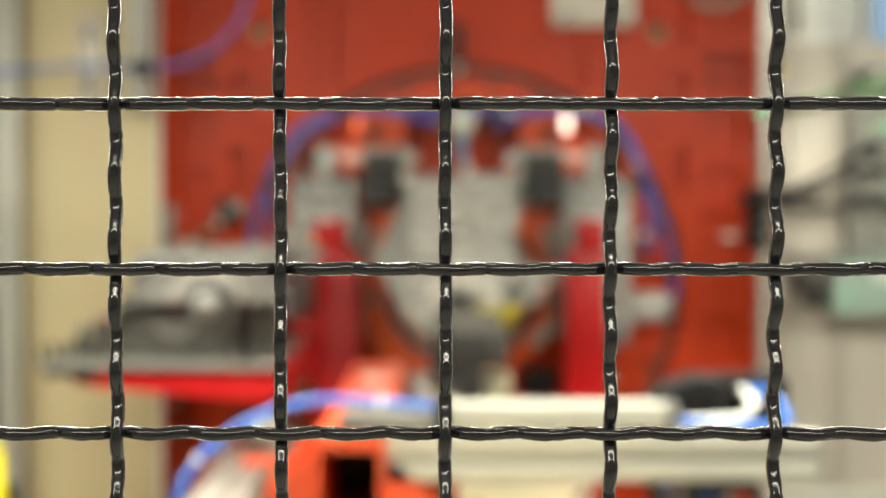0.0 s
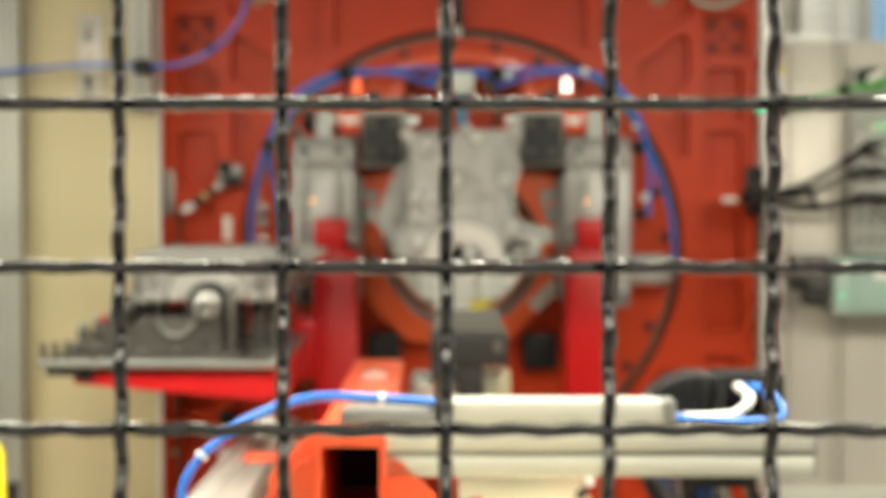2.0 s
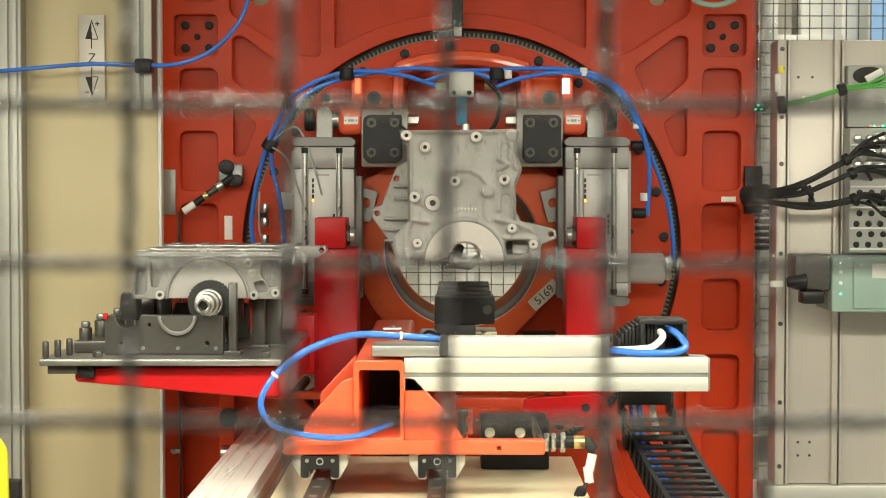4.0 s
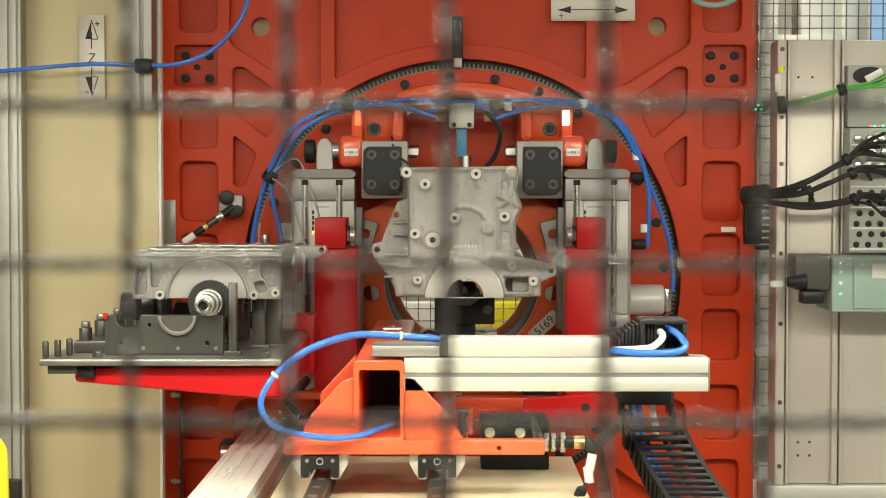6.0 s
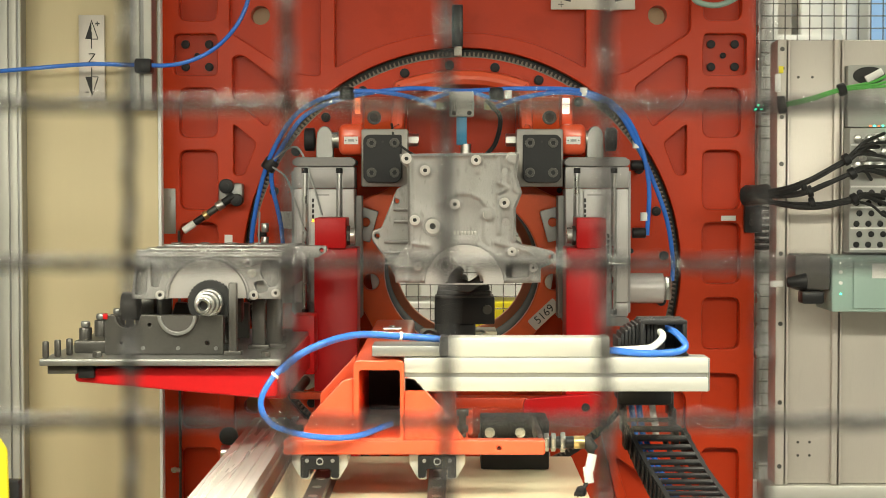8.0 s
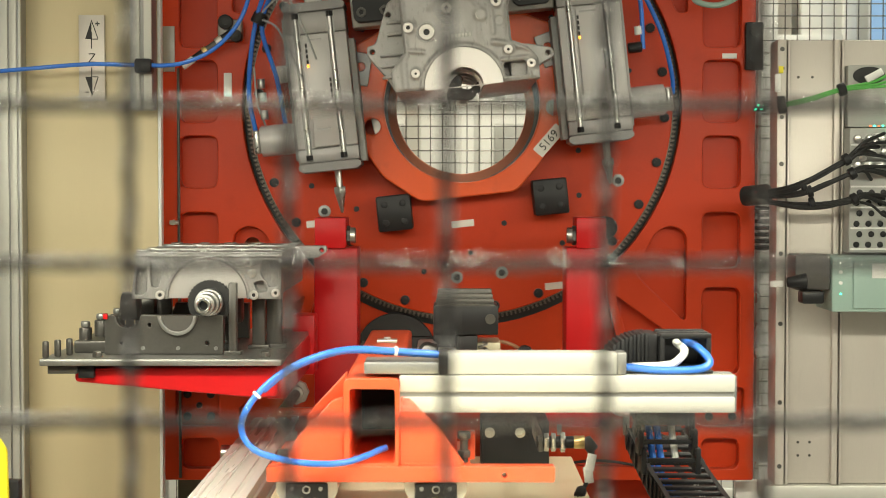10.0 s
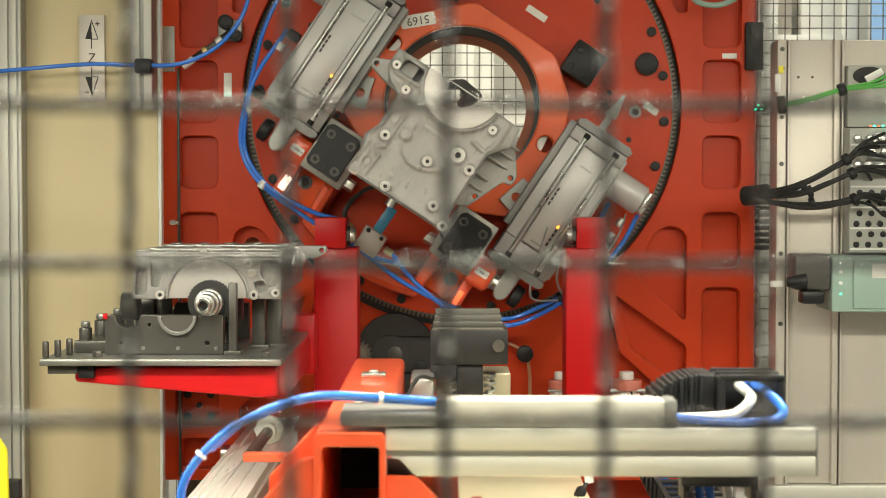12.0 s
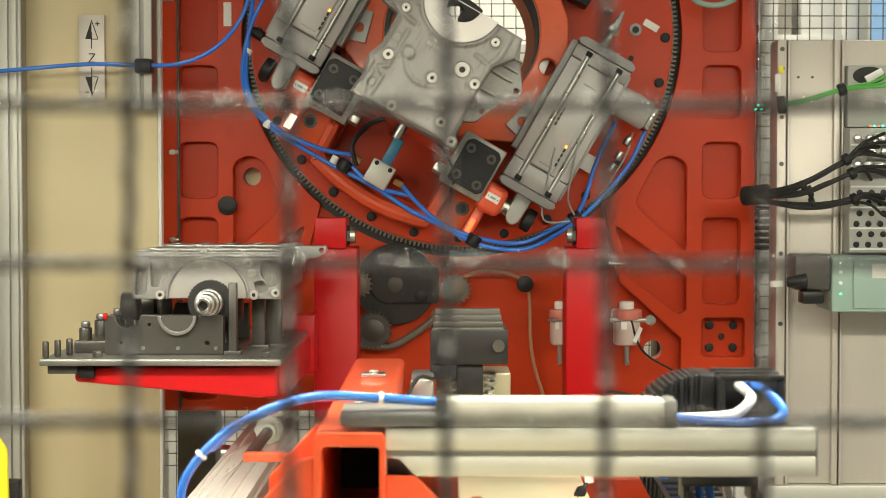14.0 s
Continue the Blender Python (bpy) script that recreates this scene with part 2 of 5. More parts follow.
def relief(outline, ridges, bumps, holes, y, base=0.9, cell=2.0, cuts=()):
    """A cast face looking towards -y inside the outline: soft ridges (points, width, height) and round bumps (x, z, radius, height)."""
    poly = np.array(outline, float)
    nxt = np.roll(poly, -1, 0)
    x0, z0 = poly.min(0)
    x1, z1 = poly.max(0)
    nx, nz = int((x1 - x0) / cell) + 1, int((z1 - z0) / cell) + 1
    gx, gz = np.meshgrid(x0 + np.arange(nx) * cell, z0 + np.arange(nz) * cell)
    p = np.stack([gx.ravel(), gz.ravel()], 1)

    def away(a, b):
        d = b - a
        t = np.clip(((p - a) @ d) / max(d @ d, 1e-9), 0, 1)
        return np.linalg.norm(p - (a + t[:, None] * d), axis=1)
    edge = np.full(len(p), 1e9)
    inside = np.zeros(len(p), bool)
    for a, b in zip(poly, nxt):
        edge = np.minimum(edge, away(a, b))
        cross = (a[1] > p[:, 1]) != (b[1] > p[:, 1])
        xs = a[0] + (p[:, 1] - a[1]) * (b[0] - a[0]) / (b[1] - a[1] if b[1] != a[1] else 1e-9)
        inside ^= cross & (p[:, 0] < xs)
    h = np.full(len(p), base)
    for pts, w, top in ridges:
        d = np.full(len(p), 1e9)
        for a, b in zip(pts, pts[1:]):
            d = np.minimum(d, away(np.array(a, float), np.array(b, float)))
        h = np.maximum(h, base + top / (1 + (d / w) ** 4))
    for x, z, r, top in bumps:
        d = np.hypot(p[:, 0] - x, p[:, 1] - z)
        h = np.maximum(h, base + top / (1 + (d / r) ** 8)) if top > 0 else h + top / (1 + (d / r) ** 8)
    k = np.clip(edge / 4, 0, 1)
    h = (h + 0.6) * k * k * (3 - 2 * k) - 0.6
    bm = bmesh.new()
    vs = [bm.verts.new((q[0] / 1000, (y - v) / 1000, q[1] / 1000)) for q, v in zip(p, h)]
    ok = inside & (edge > 0.4)
    for x, z, r in holes:
        ok &= np.hypot(p[:, 0] - x, p[:, 1] - z) > r + 1
    for a, b, c, d in cuts:
        ok &= ~((p[:, 0] > a) & (p[:, 0] < b) & (p[:, 1] > c) & (p[:, 1] < d))
    for j in range(nz - 1):
        for i in range(nx - 1):
            c = (j * nx + i, j * nx + i + 1, (j + 1) * nx + i + 1, (j + 1) * nx + i)
            if all(ok[q] for q in c):
                bm.faces.new([vs[q] for q in c])
    bmesh.ops.delete(bm, geom=[v for v in bm.verts if not v.link_faces], context="VERTS")
    return bm


B = bmesh.new


# ---- the hall: floor, walls, ceiling with its lamps, and added fill lamps hung lower ----
def structure(name, bm, mat, label, at=None):
    return solid(name, bm, mat, at or Matrix(), label, name.split("_")[0], kind="structure")


structure("floor", box(B(), -5000, 5000, -4000, 9000, -100, 0), CONCRETE, "smooth pale sealed concrete hall floor")
structure("wall_north", box(B(), -5000, 5000, 9000, 9200, 0, 4600), HALL, "pale painted hall wall behind the machine")
structure("wall_south", box(B(), -5000, 5000, -4200, -4000, 0, 4600), HALL_GREY, "pale painted hall wall")
structure("wall_east", box(B(), 5000, 5200, -4000, 9000, 0, 4600), HALL_GREY, "pale painted hall wall")
structure("wall_west", box(B(), -5200, -5000, -4000, 9000, 0, 4600), HALL_GREY, "pale painted hall wall")
structure("ceiling", box(B(), -5200, 5200, -4200, 9200, 4600, 4700), HALL_GREY, "pale hall ceiling")


def ceiling_lamp(drop, label):
    t = thing("ceiling_light", pose(0, 0, 3.6), label, "ceiling light", "strip lights of the hall")
    part("housing", box(B(), -70, 70, -800, 800, 20, 70, 8), WHITE, t)
    part("lit_tube", rod(B(), (0, -780, 0), (0, 780, 0), 19, n=12), LAMP, t, "glowing white lamp tube")
    for y in (-600, 600):
        part("cable", rod(B(), (0, y, 70), (0, y, drop), 3, n=8), GREY, t)
    return t


lamps = {3.6: ceiling_lamp(1000, "long white strip light hanging from the hall ceiling"),
         2.6: ceiling_lamp(2000, "added unseen front fill lamp, a white strip on long cables"),
         1.74: ceiling_lamp(2860, "added unseen fill lamp, a white strip hung low over the machine")}
# x, y, z, turn, power
# strips at 2.6 and 1.74 are added out of view to brighten the machine's front
spots = [(-1.7, -0.9, 2.6, 90, 11), (0.1, -0.9, 2.6, 90, 11), (1.9, -0.9, 2.6, 90, 11), (-1.5, 4.7, 3.6, 0, 52), (0.1, 4.7, 3.6, 0, 52), (1.7, 4.7, 3.6, 0, 70),
         (-1.1, 1.7, 3.6, 0, 9), (1.1, 1.7, 3.6, 0, 9), (-0.9, 1.42, 1.74, 90, 33), (0.9, 1.42, 1.74, 90, 33)]
used = set()
for x, y, z, turn, power in spots:
    ob = copy_thing(lamps[z], Matrix()) if z in used else lamps[z]
    used.add(z)
    ob.matrix_basis = pose(x, y, z, 0, 0, turn)
    da = bpy.data.lights.new("strip_light", "AREA")
    da.shape, da.size, da.size_y, da.energy, da.color = "RECTANGLE", 0.16, 1.6, power * POWER, (1.0, 0.965, 0.77)
    lo = new("strip_light", da)
    tilt = {3.6: 0, 2.6: -40, 1.74: -6}[z]
    lo.matrix_basis = pose(x, y, z - 0.03, 0, tilt, turn)

# ---- red flash of the inspection camera: a lamp in a closed hood with a sliding shutter below it ----
def red_flash():
    t = thing("flash_lamp", pose(0.15, 2.36, EYE + 0.56), "red inspection flash lamp in an added black hood with a light-blocking shutter", "lamp")
    # hood and shutter are added out of view, only to time the red light
    for x in (-96, 92):
        part("hood_side", box(B(), x, x + 4, -60, 60, 0, 80), BLACK, t)
    for y in (-64, 60):
        part("hood_side", box(B(), -96, 96, y, y + 4, 0, 80), BLACK, t)
    part("hood_top", box(B(), -96, 96, -64, 64, 80, 84), BLACK, t)
    part("stem", rod(B(), (0, 0, 84), (0, 0, 4600 - 1960), 12, n=12), GREY, t)
    sh = part("shutter", box(B(), -100, 100, -70, 70, -6, -1.5), BLACK, t)
    da = bpy.data.lights.new("red_flash", "AREA")
    da.shape, da.size, da.size_y, da.energy, da.color = "RECTANGLE", 0.16, 0.09, FLASH, (1.0, 0.05, 0.035)
    lo = new("red_flash", da)
    lo.matrix_basis = pose(0.15, 2.36, EYE + 0.56 + 0.06)
    return sh


flash_shutter = red_flash()

# ---- guard mesh close before the camera ----
PITCH = 40.0


def guard_mesh():
    t = thing("wire_mesh_guard", pose(0, 0.427, EYE), "glossy black crimped wire mesh guard panel", "wire mesh")
    for up in (True, False):
        for i in range(-6, 7):
            line, thick = [], []
            for k in range(-300, 301):
                s = k / 20 * PITCH / 2.5
                turn = 2.5 * s / PITCH + 0.5 * i
                wave = math.cos(2 * math.pi * turn) * 1.6
                sway = (0.1 + 0.03 * abs(i)) * math.sin(2 * math.pi * turn + 0.9 + 0.2 * i) + 0.12 * math.sin(s * 0.09 + i * 2.1)
                # pressed dents on both sides of every crest
                dent = min(abs((turn * 2 + 0.25) % 1 - 0.5), 0.5)
                thick.append(1.7 - 0.24 * math.exp(-(dent / 0.08) ** 2))
                if up:
                    line.append((-0.7 + i * PITCH + sway, -wave, 20.4 + s))
                else:
                    line.append((-0.7 + s, wave, 20.4 + i * PITCH + sway * 0.6))
            part("wire", hose(B(), line, thick, 12, 1), WIRE, t)
    for x in (-262, 244):
        part("post", box(B(), x, x + 18, -12, 12, -EYE * 1000, 280, 2), WIRE, t)
    return t


guard_mesh()

# ---- lifting frame: a pocketed orange plate; its space is centred on the turntable's axis ----
AXIS = (0.022, 3.0, EYE - 0.158)


def mirrored(loop):
    return [(-6 - x, z) for x, z in loop]


def lift_frame():
    t = thing("lift_frame", pose(*AXIS), "large orange-red painted machine frame plate with milled pockets", "machine frame")
    side = [(436, 540), (231, 318), (103, 208), (-29, 80), (-145, -53), (-287, -188), (-475, -321), (-645, -590)]
    holes = []
    for z0, z1 in side:
        p = rect(426, 493, z0, z1, 16)
        holes += [p, mirrored(p)]
    for z0, z1 in ((340, 413), (-569, -499)):
        p = rect(426, 502, z0, z1, 10)
        holes += [p, mirrored(p)]
    left = [corners([(-405, 373), (-388, 376), (-310, 319), (-344, 248), (-405, 299)], 10),
            corners([(-404, 255), (-363, 221), (-385, 164), (-404, 164)], 8),
            corners([(-410, 640), (-250, 640), (-250, 338), (-296, 344), (-410, 416)], 12),
            corners([(-404, -224), (-377, -210), (-350, -222), (-312, -296), (-404, -385)], 16),
            corners([(-278, -335), (-404, -425), (-404, -488), (-391, -492), (-306, -432)], 8)]
    for p in left:
        holes += [p, mirrored(p)]
    holes.append(corners([(-224, 640), (219, 640), (219, 352)] + [(-2.5 + 416 * math.sin(radians(a)), 416 * math.cos(radians(a))) for a in range(30, -31, -6)] + [(-224, 352)], 8, 2))
    # turntable seat with the recess for its drive below it
    seat = [(388 * math.cos(radians(q)), 388 * math.sin(radians(q))) for q in range(-50, 233, 4)]
    seat += [(-286, -436), (-395, -536), (-395, -640), (389, -640), (389, -536), (280, -436)]
    holes.append(seat)
    part("face_plate", slab(rect(-530, 519, -665, 700, 6), holes, 0, 28, 2), RED_ORANGE, t)
    part("back_plate", slab(rect(-528, 517, -663, 698), [circle(0, 0, 150, 64), circle(-358, 448, 17, 24), circle(348, 448, 17, 24), circle(-374, -249, 16, 24), circle(343, -558, 17, 24)], 27, 62), RED_ORANGE, t)
    # flat black ring: the shade of the gap round the gear, put in as colour
    part("gap_shade_ring", slab(circle(0, 0, 392, 96), [circle(0, 0, 340, 96)], 24.5, 26.5), RUBBER, t, "black ring standing in for the shade behind the ring gear")
    for x, z in ((-358, 448), (348, 448), (-374, -249)):
        part("hole_cover", rod(B(), (x, 66, z), (x, 63, z), 24, n=24), PANEL, t, "pale cover behind the round hole")
    head = finish(bolt(B(), 0, 0, 0, 7.5, 7), "screw", BLACK)
    for cx, cz in ((464, 376), (-470, 376), (464, -534), (-470, -534)):
        for dx, dz in ((-21, -20), (21, -20), (-21, 20), (21, 20)):
            piece("screw", head, t, Matrix.Translation(((cx + dx) / 1000, 0.027, (cz + dz) / 1000)))
        piece("screw", head, t, Matrix.Translation((cx / 1000, 0.027, cz / 1000)) @ Matrix.Diagonal((0.7, 1, 0.7, 1)))
    plug = B()
    rod(plug, (-414, 0, -300), (-414, -6, -300), 17, n=24, bevel=2)
    rod(plug, (-414, -6, -300), (-414, -7, -300), 9, n=20)
    part("plug", plug, BLACK, t)
    for z in (115, -115 - 75):
        p = B()
        if z > 0:
            box(p, -529, -506, -3, 0, 60, 140, 1)
            rod(p, (-517, -3, 78), (-517, -5, 78), 4, n=12)
            rod(p, (-517, -3, 122), (-517, -5, 122), 4, n=12)
            part("end_plate", p, ALU_DARK, t, "small grey steel end plate")
    p = B()
    box(p, 498, 530, -14, 0, 62, 146, 3)
    rod(p, (512, -14, 80), (512, -18, 80), 6, n=12)
    rod(p, (512, -14, 128), (512, -18, 128), 6, n=12)
    part("guide_block", p, BLACK, t, "black guide block at the plate edge")
    part("type_plate", box(B(), 459, 485, -1.2, 0, 83, 92, 0.4), WHITE, t, "small white type plate")
    part("type_plate", box(B(), -420, -406, -1.2, 0, 16, 58, 0.4), WHITE, t, "small white type plate")
    # scale plate with a double arrow above the ring
    s = part("scale_plate", box(B(), 157, 305, -3, 0, 455, 520, 0.5), SHEET, t, "white plate with a double arrow and a plus sign")
    a = B()
    box(a, 190, 272, -3.6, -3.1, 474, 475.4)
    for x0, x1 in ((168, 192), (294, 270)):
        vs = [a.verts.new((x / 1000, -0.0036, z / 1000)) for x, z in ((x0, 474), (x1, 468), (x1, 481))]
        a.faces.new(vs)
    box(a, 170, 180, -3.6, -3.1, 463.4, 464.6), box(a, 174.4, 175.6, -3.6, -3.1, 459, 469)
    part("arrow", a, INK, s)
    # air line down the edge
    part("air_pipe", hose(B(), [(-500, -4, -660), (-500, -4, -380), (-500, -4, -100), (-500, -4, 66)], 2.6), DARK_STEEL, t)
    for z in (-206, -360):
        clip = B()
        rod(clip, (-510, 0, z), (-510, -10, z), 5, n=12)
        rod(clip, (-500, -6, z), (-516, -6, z), 4, n=10)
        part("pipe_clip", clip, STEEL, t)
    # index sensor with its mounting at the ring's edge
    g = B()
    box(g, -18, 2, -40, -8, 388, 460, 2)
    part("index_sensor", g, BLACK, t, "black index sensor over the ring gear")
    g = B()
    box(g, -14, 0, -30, -8, 372, 390, 1.5)
    part("sensor_tip", g, ALU, t)
    # hinged probe at the ring's flank
    part("probe_bracket", box(B(), -428, -384, -24, -2, 112, 150, 6), ALU_DARK, t)
    for x, z, r in ((-412, 144, 13), (-394, 120, 11)):
        g = rod(B(), (x, -24, z), (x, -42, z), r, n=18, bevel=2)
        rod(g, (x, -42, z), (x, -43, z), r * 0.45, n=6)
        part("clamp_knob", g, BLACK, t)
    a, b = Vector((-398, -36, 128)), Vector((-486, -44, 66))
    for k0, k1, r, m in ((0.0, 0.22, 7, BLACK), (0.22, 0.34, 8.5, STEEL), (0.34, 0.52, 6, DARK_STEEL), (0.52, 0.6, 8, BRASS), (0.6, 0.78, 6, BLACK), (0.78, 1.0, 6.5, WHITE)):
        part("probe", rod(B(), a.lerp(b, k0), a.lerp(b, k1), r, n=14, bevel=1), m, t)
    # drive gears under the ring, uncovered when the frame is up
    g = B()
    rod(g, (-117, 26, -440), (-117, 6, -440), 72, n=48, bevel=2)
    rod(g, (-128, 6, -440), (-128, 0, -440), 34, n=32, bevel=2)
    box(g, -128, -40, 0.5, 6, -474, -408, 6)
    part("drive_wheel", g, SLEEVE, t, "dark steel drive wheel below the ring")
    part("hub_cap", rod(B(), (-72, 6, -462), (-72, -2, -462), 12, n=20, bevel=2), BLACK, t)
    part("hub_cap", rod(B(), (-118, 0, -440), (-118, -3, -440), 14, n=20, bevel=2), GEAR_STEEL, t)

    def pinion(cx, cz, r, mat, k):
        teeth = [((cx + (r if i % 4 < 2 else r - 5) * math.cos(math.pi * i / (2 * k))), (cz + (r if i % 4 < 2 else r - 5) * math.sin(math.pi * i / (2 * k)))) for i in range(4 * k)]
        p = slab(teeth, [], -6, 12, 0.3)
        rod(p, (cx, -6, cz), (cx, -10, cz), r * 0.6, n=20, bevel=1)
        part("pinion", p, mat, t)
    pinion(-157, -521, 34, GEAR_STEEL, 26)
    pinion(-10, -448, 27, TOOTH, 18)
    pinion(-182, -440, 24, TOOTH, 16)
    part("drive_belt", hose(B(), [(-178, 2, -548), (-120, 2, -548), (-60, 2, -510), (-45, 2, -490)], 7), TOOTH, t)
    # hose with its grommet, and two lubricators
    g = hose(B(), [(5, -6, -425), (40, -14, -415), (85, -14, -420), (112, -10, -440), (120, -8, -470), (122, -8, -540), (130, -8, -590), (146, -8, -640)], 3.2)
    part("grease_hose", g, AMBER_HOSE, t, "thin amber plastic grease hose")
    part("grommet", rod(B(), (112, -2, -438), (112, -20, -438), 15, n=18, bevel=3), BLACK, t)
    for dx, k in ((290, 1.0), (172, 0.7)):
        g = B()
        rod(g, (dx, -24, -500), (dx, -24, -545), 24 * k, n=24, bevel=6)
        part("lubricator_bowl", g, FROST, t, "frosted pink lubricator bowl")
        g = B()
        rod(g, (dx, -24, -500), (dx, -24, -482), 27 * k, n=24, bevel=2)
        part("lubricator_head", g, PINK, t)
        part("lubricator_cap", rod(B(), (dx, -24, -482), (dx, -24, -468), 13 * k, n=16, bevel=2), WHITE, t)
        part("lubricator_bracket", box(B(), dx - 8, dx + 8, -6, 27, -505, -485, 2), DARK_STEEL, t)
        g = B()
        rod(g, (dx - 30 * k, -40, -500), (dx + 40 * k, -40, -500), 4 * k, n=10)
        rod(g, (dx + 40 * k, -36, -500), (dx + 40 * k, -44, -500), 9 * k, n=14)
        part("lubricator_valve", g, STEEL, t)
        part("lubricator_label", slab(rect(dx - 12 * k, dx - 2 * k, -516, -503), [], -24 - 24.6 * k, -23 - 24 * k), WHITE, t)
        part("lubricator_drain", rod(B(), (dx, -24, -545), (dx, -24, -580), 6 * k, n=12), STEEL, t)
    part("signal_lead", hose(B(), [(296, -46, -500), (308, -44, -540), (330, -30, -566), (372, -20, -590)], 2, 8), RUBBER, t)
    part("lead_tag", slab(corners([(298, -536), (304, -540), (316, -514), (310, -510)], 1, 1), [], -50, -48), WHITE, t)
    for pts in ([(150, -6, -640), (240, -10, -628), (330, -8, -640)], [(80, -6, -600), (60, -6, -640)]):
        part("floor_lead", hose(B(), pts, 2.6, 8), RUBBER, t)
    return t


frame_plate = lift_frame()


# ---- turntable ----
def turntable():
    t = thing("turntable", pose(*AXIS), "round orange turntable with a toothed black rim", "turntable")
    n = 300
    rim = []
    for i in range(n):
        for f, r in ((0.0, 373.5), (0.12, 380.5), (0.4, 380.5), (0.52, 373.5)):
            a = 2 * math.pi * (i + f) / n
            rim.append((r * math.cos(a), r * math.sin(a)))
    part("gear_rim", slab(rim, [circle(0, 0, 366, 96)], -2, 22), TOOTH, t, "toothed gear rim of worn bare steel")
    # window between bow and clamps, cut deep to imitate the shade under the bow
    shade_well = [(308 * math.cos(radians(q)), 308 * math.sin(radians(q))) for q in range(72, 109, 2)] + [(-96, 200), (96, 200)]
    part("disc", slab(circle(0, 0, 371, 128), [circle(0, 0, 139, 64), corners(shade_well, 12, 3)], -10, 24, 2), RED_ORANGE, t)
    # raised bow at the clamp side
    bow = [(345 * math.cos(radians(q)), 345 * math.sin(radians(q))) for q in range(70, 111, 2)] + [(-124, 240), (-100, 240)]
    bow += [(317 * math.cos(radians(q)), 317 * math.sin(radians(q))) for q in range(108, 71, -2)] + [(100, 240), (124, 240)]
    part("bow", slab(corners(bow, 10, 3), [], -78, -8, 11), ORANGE, t, "bright glossy orange bow")
    # octagonal flange round the bore
    octo = corners([(-66, 162), (70, 162), (112, 150), (190, 112), (190, -30), (120, -120), (78, -160), (-90, -160), (-150, -110), (-188, -40), (-186, 114), (-108, 150)], 12)
    fl = part("flange", slab(octo, [circle(0, 0, 135, 64), circle(158, -22, 14, 24), circle(-158, -22, 14, 24)], -62, -40, 3), FLANGE_PAINT, t, "bright orange flange round the bore")
    part("bore_sleeve", slab(circle(0, 0, 137.5, 64), [circle(0, 0, 134.5, 64)], -42, 118, 1), SLEEVE, t, "dark inner sleeve of the bore")
    part("rear_ring", slab(circle(0, 0, 138, 64), [circle(0, 0, 119, 64)], 119, 132, 3), REAR_RING, t, "faded orange ring behind the bore")
    part("flange_neck", slab(circle(0, 0, 160, 64), [circle(0, 0, 138, 64)], -42, -8, 1), MACHINED, t)
    tagp = part("number_tag", slab(rect(-30, 30, -11, 11, 3), [], -1.4, 0), SHEET, t, "white number tag")
    tagp.matrix_basis = pose(0.143, -0.0635, -0.078, 0, -43, 0)
    font = bpy.data.curves.new("tag_number", "FONT")
    font.body, font.size, font.align_x, font.align_y = "5169", 0.020, "CENTER", "CENTER"
    fo = new("tag_number", font)
    me = bpy.data.meshes.new_from_object(fo.evaluated_get(bpy.context.evaluated_depsgraph_get()))
    bpy.data.objects.remove(fo)
    me.materials.clear()
    me.materials.append(INK)
    me.transform(pose(0, -0.0018, 0, 90))
    piece("number", me, tagp)
    head = finish(bolt(B(), 0, 0, 0, 8.5, 7), "screw", BLACK)
    for i in range(28):
        a = radians(80.6 + i * 360 / 28)
        piece("screw", head, t, Matrix.Translation((0.357 * math.cos(a), -0.010, 0.357 * math.sin(a))))
    hole = B()
    rod(hole, (0, 0, 0), (0, -2.5, 0), 11, n=20, bevel=1)
    ringm = finish(hole, "bush", ALU_DARK)
    # no real bore: a black disc carries the shade of the hole
    hole = B()
    rod(hole, (0, -2.4, 0), (0, -3.2, 0), 6, n=16)
    dark = finish(hole, "bush_bore_dark", RUBBER)
    for x, z in ((305, -25), (285, -70), (-305, -25), (-285, -70), (260, -160), (-260, -160), (40, -300), (-40, -300)):
        b = piece("bush", ringm, t, Matrix.Translation((x / 1000, -0.0105, z / 1000)))
        piece("bush_bore_dark", dark, b)
    # pin holes are flat black discs in place of shaded depth
    small = finish(rod(B(), (0, 0, 0), (0, -1.5, 0), 5, n=12), "pin_hole_dark", RUBBER)
    for i in range(22):
        a, r = 2 * math.pi * i / 22 + 0.1, 300 - 40 * (i % 3)
        if not (55 < math.degrees(a) < 125):
            piece("pin_hole_dark", small, t, Matrix.Translation((r * math.cos(a) / 1000, -0.0105, r * math.sin(a) / 1000)))
    for x in (-136, 136):
        g = box(B(), x - 30, x + 30, -72, -10, -206, -144, 4)
        for dx, dz in ((-16, -16), (16, 16), (-16, 16), (16, -16)):
            rod(g, (x + dx, -72, -175 + dz), (x + dx, -75, -175 + dz), 6, n=12, bevel=1)
        part("stop_block", g, BLACK, t, "black stop block")
    for x in (-230, 230):
        part("end_cap", rod(B(), (x, -10, -240), (x, -24, -240), 20, n=24, bevel=3), BLACK, t, "black round end cap")
    for x, z, w in ((-20, -207, 20), (135, -333, 22), (-280, -180, 14)):
        part("type_plate", slab(rect(x - w, x + w, z - 6, z + 6, 1), [], -12.2, -10.2), SHEET, t)
    # rest plate with its hole beside the bore
    p = part("rest_plate", slab(corners([(-17, -28), (17, -28), (17, 28), (-17, 28)], 3), [circle(0, 4, 8, 20)], -8, 0, 1), ALU_DARK, t)
    p.matrix_basis = pose(0.158, -0.064, 0.078, 0, -15, 0)
